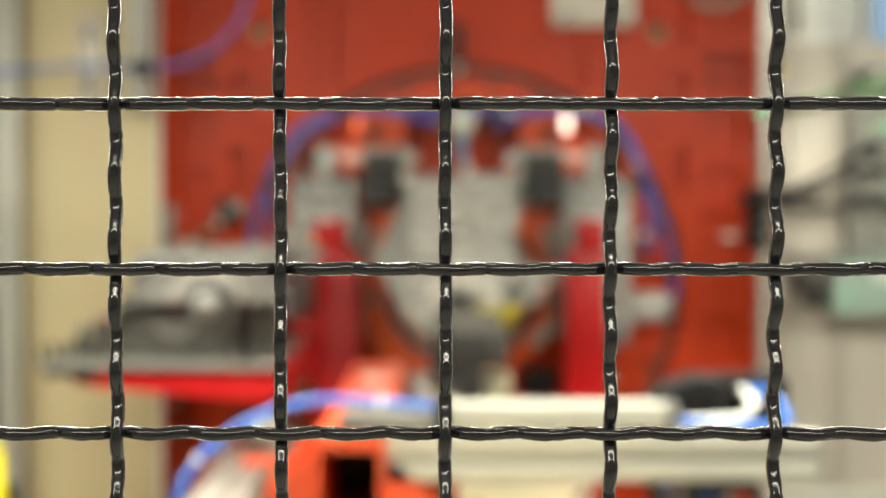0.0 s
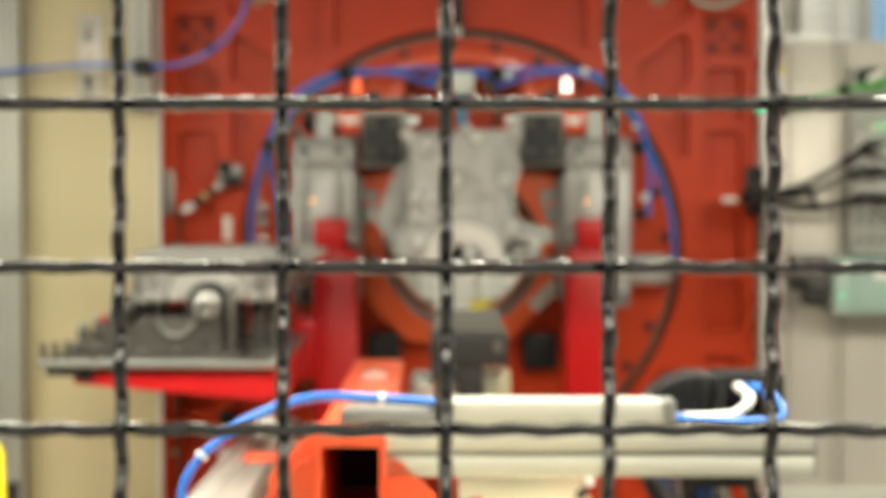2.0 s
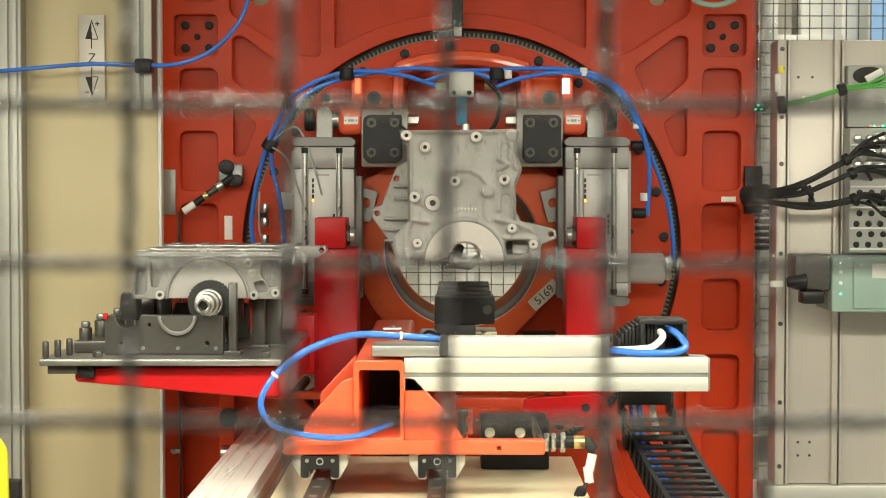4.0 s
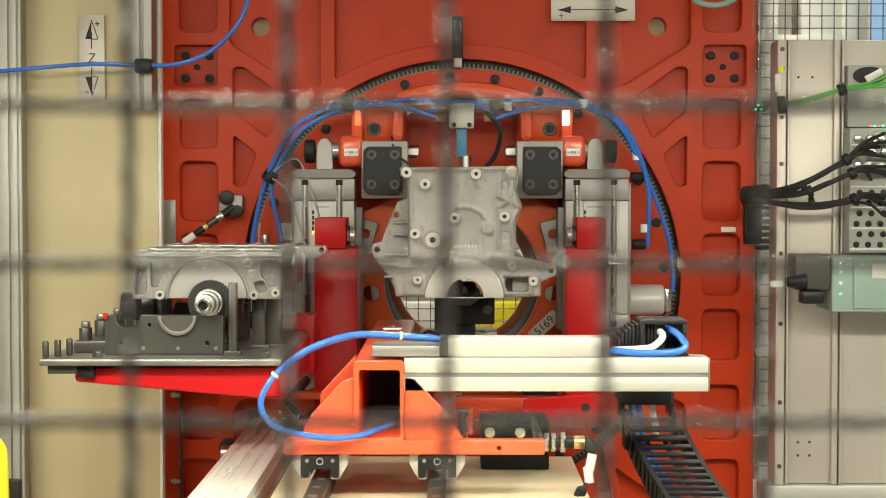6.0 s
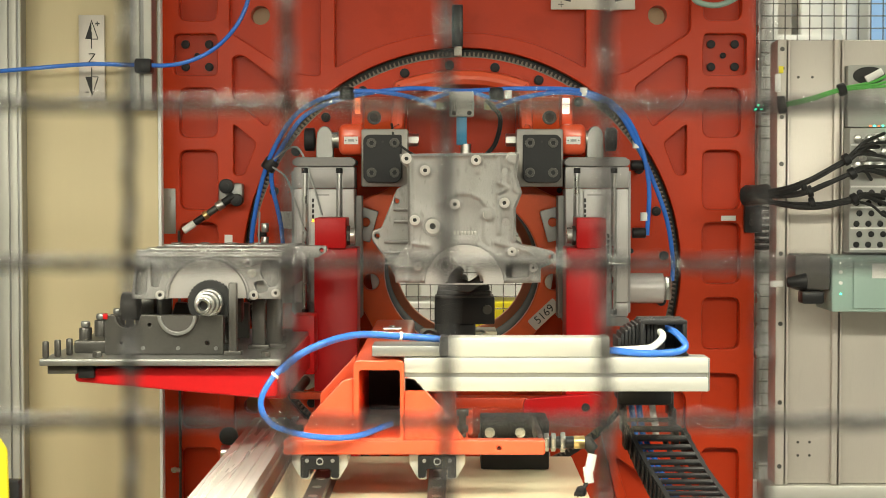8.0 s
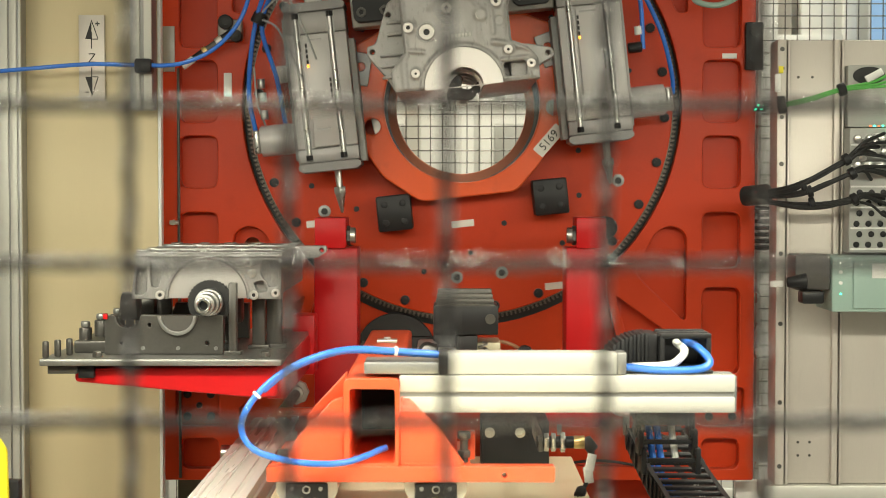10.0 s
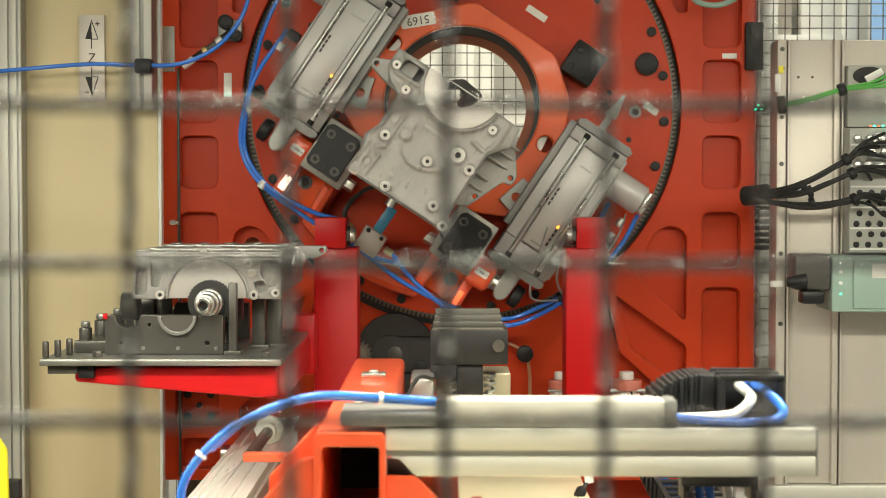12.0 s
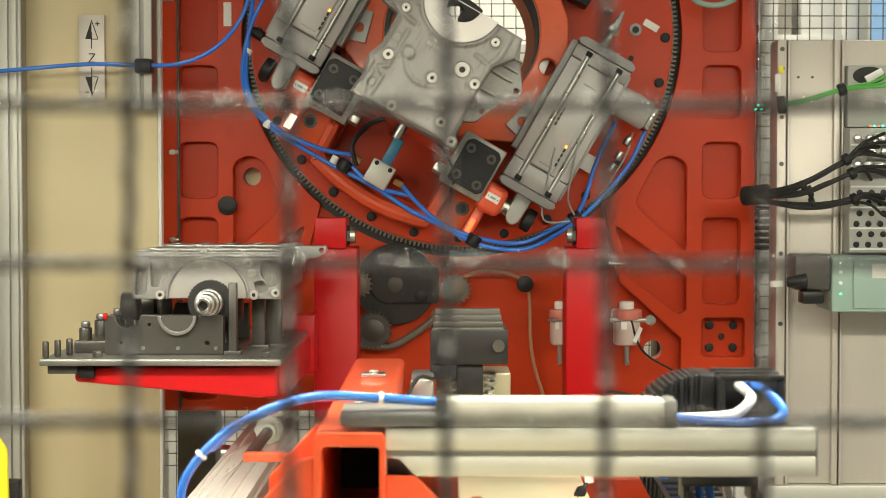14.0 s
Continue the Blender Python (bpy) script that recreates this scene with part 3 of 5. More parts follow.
    p = part("rest_plate", slab(corners([(-17, -28), (17, -28), (17, 28), (-17, 28)], 3), [circle(0, 4, 8, 20)], -8, 0, 1), ALU_DARK, t)
    p.matrix_basis = pose(-0.168, -0.064, 0.078, 0, 15, 0)
    return t


table_round = turntable()


# ---- clamping units on the turntable, in its space ----
def clamp_cylinder(s):
    """s: 1 or -1, the side of the axis."""
    t = thing("clamp_cylinder", pose(*AXIS), "silver aluminium pneumatic clamping cylinder on the turntable", "pneumatic cylinder", "clamping cylinders")
    x0, x1 = (174, 280) if s > 0 else (-284, -182)
    c = (x0 + x1) / 2
    part("barrel", box(B(), x0, x1, -140, -66, -52, 140, 2.5), SATIN, t, "pale aluminium barrel")
    part("front_panel", box(B(), x0 + 30, x1 - 30, -146, -139, -50, 138, 1.5), SATIN, t)
    for z0, z1 in ((140.5, 177), (-76, -52.5)):
        part("collar", box(B(), x0 - 0.5, x1 + 0.5, -142, -65, z0, z1, 2), TOWER, t)
    cap = [(x0 + 3, 0), (x1 - 3, 0), (x1 + 2, 4), (x1 + 2, 10), (x1 - 6, 15.5), (x0 + 6, 15.5), (x0 - 2, 10), (x0 - 2, 4)]
    for z, k in ((177.5, 1), (-76.5, -1)):
        part("end_cap", slab([(x, z + k * h) for x, h in cap], [], -146, -64, 1), CAP, t)
    for xx in (x0 + 19, x1 - 25):
        # darker strip on the flat barrel stands for the shaded groove
        part("groove_strip", box(B(), xx - 6, xx + 6, -142.6, -139.5, -74, 176), ALU_DARK, t)
        part("tie_rod", rod(B(), (xx, -145, -70), (xx, -145, 174), 4, n=12), STEEL, t, "bright steel tie rod")
        for z in (166, -72):
            part("tie_nut", rod(B(), (xx, -145, z), (xx, -145, z + 9), 6.4, n=6), BLACK, t)
    part("panel_seam", box(B(), x0 + 36, x1 - 42, -146.8, -145.5, 128, 131), ALU_DARK, t)
    part("panel_seam", box(B(), x0 + 36, x1 - 42, -146.8, -145.5, -22, -19), ALU_DARK, t)
    part("side_band", box(B(), x1 if s > 0 else x0 - 5, x1 + 5 if s > 0 else x0, -134, -70, -70, 170, 1), TOWER, t)
    for xx, z in ((x0 + 31, 90), (x1 - 36, 30)):
        for k in range(4):
            part("sensor_slot", box(B(), xx, xx + 3.4, -147.4, -145.5, z + k * 9, z + k * 9 + 6.5), RUBBER, t)
    part("led", box(B(), x0 + 31, x0 + 34.4, -148.6, -146, 84, 88), LED_AMBER, t, "lit amber LED")
    # mounting rail to the disc
    part("foot", box(B(), x0 + 10, x1 - 10, -66, -9, -60, 130, 3), ALU_DARK, t)
    # clevis and rod end
    g = slab(corners([(c - 16, 190), (c + 14, 190), (c + 12, 236), (c + 4, 246), (c - 6, 246), (c - 14, 236)], 8), [], -118, -86, 2)
    part("rod_end", g, ALU_DARK, t)
    k = -s
    part("pivot_pin", rod(B(), (c, -102, 224), (c + k * 40, -102, 224), 15, n=20, bevel=2), STEEL, t)
    part("pivot_nut", rod(B(), (c - k * 18, -102, 224), (c - k * 36, -102, 224), 20, n=20, bevel=3), BLACK, t)
    xo = x1 + 2 if s > 0 else x0 - 2
    part("damper", rod(B(), (xo, -104, -30), (xo + s * 62, -104, -30), 26, n=32, bevel=3), SATIN, t, "bright round damper housing")
    part("elbow_fitting", rod(B(), (xo + s * 68, -104, -50), (xo + s * 68, -104, -10), 8, n=14, bevel=2), STEEL, t)
    part("rod_guard", box(B(), (x0 - 11) if s > 0 else x1 + 0.5, x0 - 0.5 if s > 0 else x1 + 11, -118, -60, -80, 128, 1), GREY, t, "dark grey side rail")
    g = rod(B(), (c + 10, -104, -92), (c + 10, -104, -122), 6, n=16)
    rod(g, (c + 10, -104, -120), (c + 10, -104, -132), 11, n=6, bevel=1.5)
    rod(g, (c + 10, -104, -132), (c + 10, -104, -164), 9, 2, n=16)
    part("nozzle", g, STEEL, t, "pointed steel nozzle")
    if s < 0:
        part("tag", box(B(), x0 - 34, x0 - 4, -40, -38, 70, 100, 1), WHITE, t)
    return t


def clamp_head(s):
    t = thing("toggle_clamp", pose(*AXIS), "orange clamp head with a black jaw pad", "clamp", "toggle clamps")

    def bx(x0, x1, *a):
        return box(B(), *sorted((s * x0, s * x1)), *a)
    part("arm", bx(166, 210, -128, -30, 197, 250, 12, 4), ORANGE, t)
    part("lug", bx(112, 190, -34, -10, 240, 300, 5), FLANGE_PAINT, t)
    part("lamp_post", bx(170, 190, -94, -12, 246, 312, 5), ORANGE, t)
    part("jaw", bx(92, 171, -128, -70, 143, 241, 3), JAW_STEEL, t, "grey steel jaw block")
    pad = part("jaw_pad", slab(corners([(s * x, z) for x, z in ((102, 158), (110, 150), (159, 150), (167, 158), (167, 224), (160, 231), (102, 231))], 3, 2), [], -142, -128, 1.5), BLACK, t, "black jaw pad with four screws")
    head = slab(circle(0, 0, 8.2, 20), [circle(0, 0, 4.4, 6)], -2.2, 0.5, 0.8)
    head = finish(head, "screw", DARK_STEEL)
    for x in (114, 153):
        for z in (167, 217):
            piece("screw", head, pad, Matrix.Translation((s * x / 1000, -0.142, z / 1000)))
    # flat black dot for the dark of a small hole
    part("pin_hole_dark", rod(B(), (s * 134, -142, 219), (s * 134, -142.8, 219), 2, n=10), RUBBER, pad)
    plate = part("type_plate", bx(176, 200, -129.5, -128, 215, 228, 0.4), WHITE, t, "white type plate with two rivets")
    part("print", bx(183, 193, -130.1, -129.4, 219.5, 223.5), GREY, plate)
    for x in (179, 197):
        part("rivet", rod(B(), (s * x, -129.5, 221.5), (s * x, -130.2, 221.5), 1.2, n=8), DARK_STEEL, plate)
    part("jaw_screw", rod(B(), (s * 74, -100, 223), (s * 93, -100, 223), 11, n=6, bevel=1.5), STEEL, t)
    part("bush", slab(circle(s * 153, 264, 12.5, 20), [circle(s * 153, 264, 8, 18)], -38, -33, 1), DARK_STEEL, t)
    # black disc in the bush stands for its shaded inside
    part("bush_bore_dark", rod(B(), (s * 153, -34, 264), (s * 153, -35.5, 264), 8, n=18), RUBBER, t)
    part("signal_light", bx(171 if s > 0 else 174, 183, -106, -93, 268, 294, 1.2), LED_WHITE if s > 0 else LED_ORANGE, t, "small glowing signal light")
    return t


rotor = [table_round, clamp_cylinder(1), clamp_cylinder(-1), clamp_head(1), clamp_head(-1)]


# ---- engine block held on the axis ----
def clamped_block():
    t = thing("engine_block", pose(*AXIS), "bare cast aluminium engine block held in the turntable", "engine block")
    bore = circle(0, 2, 29, 24, 0, 180)
    front = [(-94, 191), (-93, 180), (-83, 172), (-82, 100), (-82, 60), (-104, 34), (-100, 4)] + bore[::-1] + [(111, 4), (111, 34), (97, 52), (76, 62), (75, 66), (75, 112), (84, 135), (76, 158), (80, 193)]
    holes = [(-84, 184, 3), (-57, 167, 3), (17, 182, 3), (-14, 118, 3), (-72, 95, 3), (-46, 86, 4.6), (58, 120, 3), (69, 49, 2), (-68, 28, 1.8), (100, 26, 2)]
    pocket = rect(60, 93, 11, 31, 6)
    part("front_wall", slab(front, [circle(x, z, r, 12) for x, z, r in holes] + [pocket], -540, -500, 2), CAST, t)
    part("crankcase", slab([(x * 0.985, z * 0.985) for x, z in front], [], -500, -130), CAST, t)
    flank = [(-137, 64), (-137, 78), (-123, 82), (-100, 140), (-84, 148), (-70, 148), (-70, 4), (-100, 4), (-112, 30)]
    part("flange_wall", slab(corners(flank, 4, 2), [circle(-129, 70, 3.5, 12), circle(-100, 122, 3.5, 12)], -486, -440, 2), CAST, t)
    part("flange_wall", slab(corners([(70, 60), (100, 56), (134, 47), (136, 34), (112, 24), (110, 4), (70, 4)], 4, 2), [circle(127, 40, 3.5, 12)], -520, -470, 2), CAST, t)
    # raised bosses with their bores
    for x, z, r in holes:
        wide = r + (6.5 if r > 4 else 4.6)
        part("boss", slab(circle(x, z, wide, 22), [circle(x, z, r, 14)], -544.5, -538, 0.9), MACHINED, t, "bright machined boss")
        if r > 4:
            part("boss_rim", slab(circle(x, z, wide + 4, 26), [circle(x, z, wide + 0.8, 22)], -543, -538, 1), CAST, t)
        # black filling makes the bore look shaded deep inside
        part("bore", rod(B(), (x, -520, z), (x, -540.5, z), r - 0.1, n=12), RUBBER, t)
    for x, z in ((68, 186), (34, 103)):
        part("core_plug", rod(B(), (x, -538, z), (x, -543.6, z), 7.6, n=24, bevel=0.8), CAST_FACE, t)
    part("bore_face", slab(circle(0, 2, 57, 32, 0, 180), [circle(0, 2, 28, 24, 1, 179)], -546, -539, 0.8), MACHINED, t, "bright machined half-round bearing face")
    # cast relief of the front wall
    arc = [(60 * math.cos(radians(q)), 2 + 60 * math.sin(radians(q))) for q in range(0, 181, 12)]
    ridges = [([(-38, 118), (-24, 128), (-8, 134), (8, 134), (24, 126), (34, 112)], 3, 2.6), ([(30, 100), (30, 70), (34, 60)], 3, 2), ([(76, 190), (74, 140), (82, 132), (73, 112), (72, 66), (84, 52)], 4, 4.5),
              ([(-78, 186), (-79, 150), (-78, 62)], 3.5, 3.5), ([(-88, 190), (78, 190)], 4, 3.5), ([(52, 188), (50, 150)], 3, 3), ([(50, 150), (62, 142), (50, 134)], 3, 3.5), ([(50, 128), (50, 76)], 3, 3),
              ([(66, 184), (66, 150)], 3, 3), ([(-78, 62), (-54, 58)], 3, 3), ([(-72, 95), (-60, 92)], 4, 2), ([(-80, 60), (-84, 40), (-84, 8)], 4, 3.5), ([(48, 62), (84, 54), (106, 44)], 3.5, 3.5),
              ([(58, 35), (95, 35), (97, 8)], 3, 3.5), (arc, 3.4, 4), ([(20, 178), (20, 166)], 4, 2)]
    bumps = [(x, z, r + 6, 3) for x, z, r in holes] + [(69, 184, 9.5, 3), (34, 103, 9.5, 3), (59, 166, 5, -2.2), (60, 120, 4, -1.5), (60, 92, 6, -2), (0, 96, 24, -0.9), (-55, 130, 18, -0.9), (-30, 160, 20, -0.7)]
    part("cast_relief", relief(front, [(p, w, q * 0.7) for p, w, q in ridges], bumps, holes, -540, cell=1.6, cuts=((59, 94, 10, 32),)), CAST, t)
    for z in (28, 44, 60, 90, 108):
        part("rib", box(B(), -118 + (z > 80) * 14, -80, -494, -480, z, z + 4, 1.5), CAST, t)
    for k in range(7):
        part("casting_mark", box(B(), -16 + k * 5, -12.6 + k * 5, -542.4, -540.6, 74, 79, 0.5), CAST_FACE, t)
    # crank webs in the bore
    for y in (-480, -420, -360, -300):
        part("bearing_web", slab(circle(0, 2, 30, 24, 2, 178) + circle(0, 2, 24 - (y + 480) / 60, 24, 2, 178)[::-1], [], y, y + 8, 0.6), MACHINED, t)
    claw = [(-28, -10), (-24, 8), (-8, 26), (1, 20), (-4, 5), (6, 0), (19, 8), (27, 20), (24, -4), (9, -15), (-8, -13)]
    part("crank_web", slab(corners(claw, 4), [], -474, -452, 2), SLEEVE, t, "dark crank web")
    part("crank_journal", rod(B(), (0, -452, -4), (0, -290, -4), 8, n=20), GEAR_STEEL, t)
    return t


rotor.append(clamped_block())


# ---- hoses and valve on the turntable ----
def hose_set():
    t = thing("hose_bundle", pose(*AXIS), "bundle of blue pneumatic hoses round the turntable", "hoses")
    runs = [[(-360, -60, -10), (-364, -64, 60), (-342, -84, 160), (-310, -108, 228), (-270, -118, 276), (-195, -118, 304), (-110, -116, 300), (-40, -110, 280)],
            [(-308, -50, 0), (-314, -64, 80), (-328, -84, 165), (-300, -106, 222), (-262, -116, 268), (-190, -114, 296), (-90, -116, 310), (0, -112, 306), (90, -110, 310), (200, -116, 306), (262, -112, 280), (300, -100, 226), (320, -92, 150), (318, -88, 60)],
            [(50, -110, 276), (110, -116, 296), (190, -120, 302), (258, -114, 276), (300, -98, 214), (350, -70, 100), (366, -58, 20), (366, -52, -20)],
            [(-60, -108, 290), (0, -114, 306), (60, -108, 290)]]
    for r in runs:
        part("blue_hose", hose(B(), r, 4.0, 10, 6), BLUE, t)
    part("black_hose", hose(B(), [(40, -112, 290), (64, -118, 262), (58, -100, 220), (40, -90, 196)], 4, 8), RUBBER, t, "black rubber hose")
    for p, q in (((-336, -86, 172), (-324, -86, 190)), ((-196, -116, 312), (-196, -116, 290)), ((58, -108, 312), (58, -108, 290))):
        part("cable_tie", rod(B(), p, q, 13, n=12, bevel=3), BLACK, t)
    for x, y, z in ((298, -96, 216), (312, -90, 92), (206, -118, 304), (78, -112, 300)):
        part("hose_marker", rod(B(), (x, y, z - 7), (x, y, z + 7), 6.5, n=10), WHITE, t)
    for x, y, z in ((316, -88, 64), (314, -80, 180)):
        part("elbow_fitting", rod(B(), (x, y, z), (x - 24, y, z), 9, n=12, bevel=2), BLACK, t)
    for pts in ([(-330, -90, 180), (-300, -120, 160), (-282, -146, 120), (-262, -150, 60)], [(-330, -90, 186), (-280, -130, 210), (-252, -150, 150), (-236, -150, 96)], [(-350, -70, 100), (-352, -60, 40), (-344, -40, 0)]):
        part("sensor_lead", hose(B(), pts, 1.7, 8, 6), GREY, t, "thin grey sensor lead")
    for z in (10, 40, 64):
        part("coupling", rod(B(), (-343, -50, z), (-343, -50, z + 16), 7, n=10, bevel=1), STEEL, t)
    for x in (-36, 46):
        part("fitting", rod(B(), (x - 8, -110, 280), (x + 8, -110, 280), 6, n=8), BRASS, t)
    return t


def valve():
    t = thing("valve_block", pose(*AXIS), "small aluminium valve block with screws", "valve")
    part("body", box(B(), -22, 20, -130, -96, 262, 304, 3), ALU, t)
    for dx in (-14, 12):
        part("screw", bolt(B(), dx, -130, 268, 4, 1), BLACK, t)
    part("blue_stem", box(B(), -10, 8, -120, -104, 214, 262, 2), TEAL, t)
    part("stem", rod(B(), (6, -112, 190), (6, -112, 216), 9, n=14), STEEL, t)
    part("bracket", box(B(), -14, 14, -100, -8, 270, 296, 2), ALU_DARK, t)
    g = hose(B(), [(-120, -110, 250), (-112, -140, 220), (-80, -140, 196), (-62, -130, 188)], 2.2, 8)
    part("sensor_cable", g, RUBBER, t)
    return t


rotor += [hose_set(), valve()]

# ---- below: fixed things; lengths in millimetres from the eye's height ----
BASE = pose(0, 0, EYE)


# sliding gripper; its space starts at the front of its crossbeam
def gripper():
    t = thing("gripper_slide", pose(0, 2.1, EYE), "orange welded gripper slide with an aluminium crossbeam", "gripper")
    part("crossbeam", box(B(), -56, 322, 3, 44, -255, -213, 1.2), ALU, t, "anodised aluminium profile crossbeam")
    part("beam_lip", box(B(), -56, 322, 0, 3.2, -232, -213, 1), ALU, t)
    part("beam_lip", box(B(), -56, 322, 0, 3.2, -255, -237.5, 1), ALU, t)
    # slot floor is coloured darker than the beam, as if shaded
    part("beam_slot", box(B(), -56, 321, 2.2, 3.1, -238, -231.5), ALU_DARK, t)
    part("beam_end", box(B(), 322, 324, 0.5, 44, -254.5, -213.5, 0.6), ALU_DARK, t)
    part("cylinder", box(B(), -2, 190, 2, 40, -212.5, -188, 2), ALU, t, "flat aluminium pneumatic cylinder")
    for x in (-12, 189):
        part("cylinder_cap", box(B(), x, x + 11, 0, 42, -213, -187, 2.5), BLACK if x < 0 else ALU_DARK, t)
    part("mounting_plate", box(B(), -96, -12, -1, 60, -211.5, -198, 1.5), ALU_DARK, t)
    # welded tube and its gussets
    tube = slab(corners([(-119, -318), (-56, -318), (-56, -216), (-119, -216)], 7), [corners([(-112, -312), (-61, -312), (-61, -228), (-112, -228)], 4)], -6, 640, 1)
    part("box_tube", tube, ORANGE, t)
    # black plate closes the tube and stands in for the shade inside it
    part("tube_shade_plate", box(B(), -113, -60, 260, 266, -314, -226), RUBBER, t)
    part("gusset", slab(corners([(-200, -316), (-182, -306), (-173, -285), (-132, -241), (-119, -238), (-119, -316)], 4), [], 0, 12, 1.5), ORANGE, t)
    part("gusset", slab(corners([(-165, -316), (-165, -265), (-119, -215), (-119, -316)], 3), [], 60, 74, 1.5), ORANGE, t)
    part("gusset", slab(corners([(-56, -237), (-43, -238), (-4, -282), (11, -304), (19, -316), (-56, -316)], 3), [], 0, 12, 1.2), ORANGE, t)
    part("gusset", slab(corners([(-56, -222), (-22, -222), (8, -258), (10, -316), (-56, -316)], 3), [], 46, 60, 1.2), ORANGE, t)
    part("base_plate", slab(rect(-204, 24, -332, -316, 2), [], 14.5, 190, 1.5), ORANGE, t)
    part("sensor_bar", slab(corners([(-206, -333), (119, -333), (119, -315), (-206, -315)], 3), [circle(62, -325, 2.6, 12)], -8, 14, 1.5), ORANGE, t)
    part("riser", box(B(), 20, 30, 40, 60, -315, -283, 2), ORANGE, t)
    b = rod(B(), (17, 22, -315), (17, 22, -280), 4.6, n=12)
    rod(b, (17, 22, -309), (17, 22, -301), 8, n=6, bevel=1)
    rod(b, (17, 22, -288), (17, 22, -280), 7.5, n=12, bevel=1)
    part("stop_screw", b, DARK_STEEL, t, "dark set screw with its nut")
    b = rod(B(), (-190, 22, -315), (-190, 22, -300), 7, n=12, bevel=1)
    part("stop_screw", b, DARK_STEEL, t)
    bead, second = B(), B()
    rng = random.Random(4)
    for i in range(26):
        x = -50 + i * 2.4
        rod(bead, (x, -2, -313.5), (x + 2, -3, -314.5), 2.0 + rng.random(), n=7)
        rod(second, (x - 118, -2, -314), (x - 116, -3, -315), 1.4 + rng.random(), n=7)
    part("weld_bead", bead, ORANGE, t)
    part("weld_bead", second, ORANGE, t)
    # guide carriages
    for x in (-188, -42):
        wing = [(x + 4, -366), (x + 14, -366), (x + 14, -352), (x + 40, -352), (x + 40, -366), (x + 50, -366), (x + 54, -360), (x + 62, -346), (x + 62, -334), (x - 8, -334), (x - 8, -346), (x, -360)]
        c = part("carriage", slab(corners(wing, 1.5, 1), [], 4, 70, 1), ALU, t, "silver guide carriage with a black end seal")
        part("end_seal", slab(corners([(x + 3, -363), (x + 13, -363), (x + 13, -352), (x + 41, -352), (x + 41, -363), (x + 51, -363), (x + 51, -335), (x + 3, -335)], 2, 1), [], -4, 3.6, 1), BLACK, c)
        part("grease_nipple", slab(circle(x + 27, -342, 4.6, 16), [circle(x + 27, -342, 3.2, 14)], -6, -4, 0.5), STEEL, c)
        for dx in (11, 43):
            part("screw", rod(B(), (x + dx, -4, -341), (x + dx, -6, -341), 2.4, n=10), ALU_DARK, c)
    # arm towards the jaw, with clips
    for y, x in ((150, -88), (430, -86)):
        clip = box(B(), x - 14, x + 14, y, y + 26, -216, -212, 1)
        rod(clip, (x, y + 13, -212), (x, y + 13, -209), 5, n=6, bevel=0.8)
        part("clip", clip, STEEL, t)
    # jaw head, at the far end of the arm
    jaw = []
    jaw.append(part("jaw_body", box(B(), -20, 62, 300, 370, -188, -151, 1.5), BLACK, t, "black ribbed gripper jaw"))
    jaw.append(part("jaw_lug", box(B(), -20, 8, 302, 340, -204, -188, 1.5), BLACK, t))
    for i in range(4):
        jaw.append(part("jaw_rib", box(B(), -18 + i, 58 - i, 300 + i * 17, 309 + i * 17, -152, -149 + i * 5.5, 1.2), GEAR_STEEL, t))
    jaw.append(part("jaw_neck", box(B(), 8, 36, 306, 360, -234, -188, 2), BLACK, t))
    jaw.append(part("jaw_block", box(B(), -14, 66, 330, 400, -240, -200, 2), OLIVE, t))
    jaw.append(part("jaw_screw", rod(B(), (52, 300, -168), (52, 297, -168), 6.5, n=14), DARK_STEEL, t))
    for x in (2, 43):
        sp = hose(B(), [(x + 5 * math.sin(i * 1.6), 308 + 5 * math.cos(i * 1.6), -198 - i * 1.9) for i in range(18)], 1.7, 6, 2)
        jaw.append(part("spring", sp, STEEL, t))
    jaw.append(part("jaw_stay", box(B(), -40, -16, 240, 330, -230, -196, 3), ALU_DARK, t))
    jaw.append(part("sensor_cable", hose(B(), [(-16, 240, -196), (-30, 200, -190), (-40, 160, -205), (-30, 120, -214)], 2, 8), RUBBER, t))
    for ob in {ob.data: ob for ob in jaw}.values():
        ob.data.transform(Matrix.Translation((0, 0.266, 0)) @ Matrix.Scale(1.18, 4))
    # shock absorber
    part("damper_rod", rod(B(), (-246, 830, -333), (-249, 620, -336), 8, n=16), DARK_STEEL, t)
    g = rod(B(), (-246, 815, -332), (-246, 829, -332), 20, n=8, bevel=2)
    rod(g, (-246, 829, -332), (-246, 850, -332), 14, n=16, bevel=2)
    rod(g, (-246, 800, -332), (-246, 815, -332), 12, n=16, bevel=2)
    part("damper_tip", g, ALU, t)
    part("damper_arm", box(B(), -256, -118, 606, 622, -342, -330, 3), ORANGE, t)
    # hoses
    loop = [(-12, 12, -190), (-60, 4, -186), (-120, -4, -184), (-176, -16, -202), (-214, -26, -232), (-231, -30, -264), (-220, -30, -290), (-190, -28, -303), (-150, -26, -309), (-112, -16, -308), (-72, 20, -298)]
    part("blue_hose", hose(B(), loop, 3.8, 12, 8), BLUE, t, "blue air hose in a loose loop")
    part("blue_hose", hose(B(), [(x, y + 9, z - 2) for x, y, z in loop[:4]] + [(-208, -18, -228)], 4.0, 12, 8), BLUE, t, "blue air hose in a loose loop")
    for i in (1, 4):
        p, q = Vector(loop[i]), (Vector(loop[i + 1]) - Vector(loop[i - 1])).normalized()
        part("cable_tie", rod(B(), p - q * 1.6, p + q * 1.6, 5.6, n=14), WHITE, t)
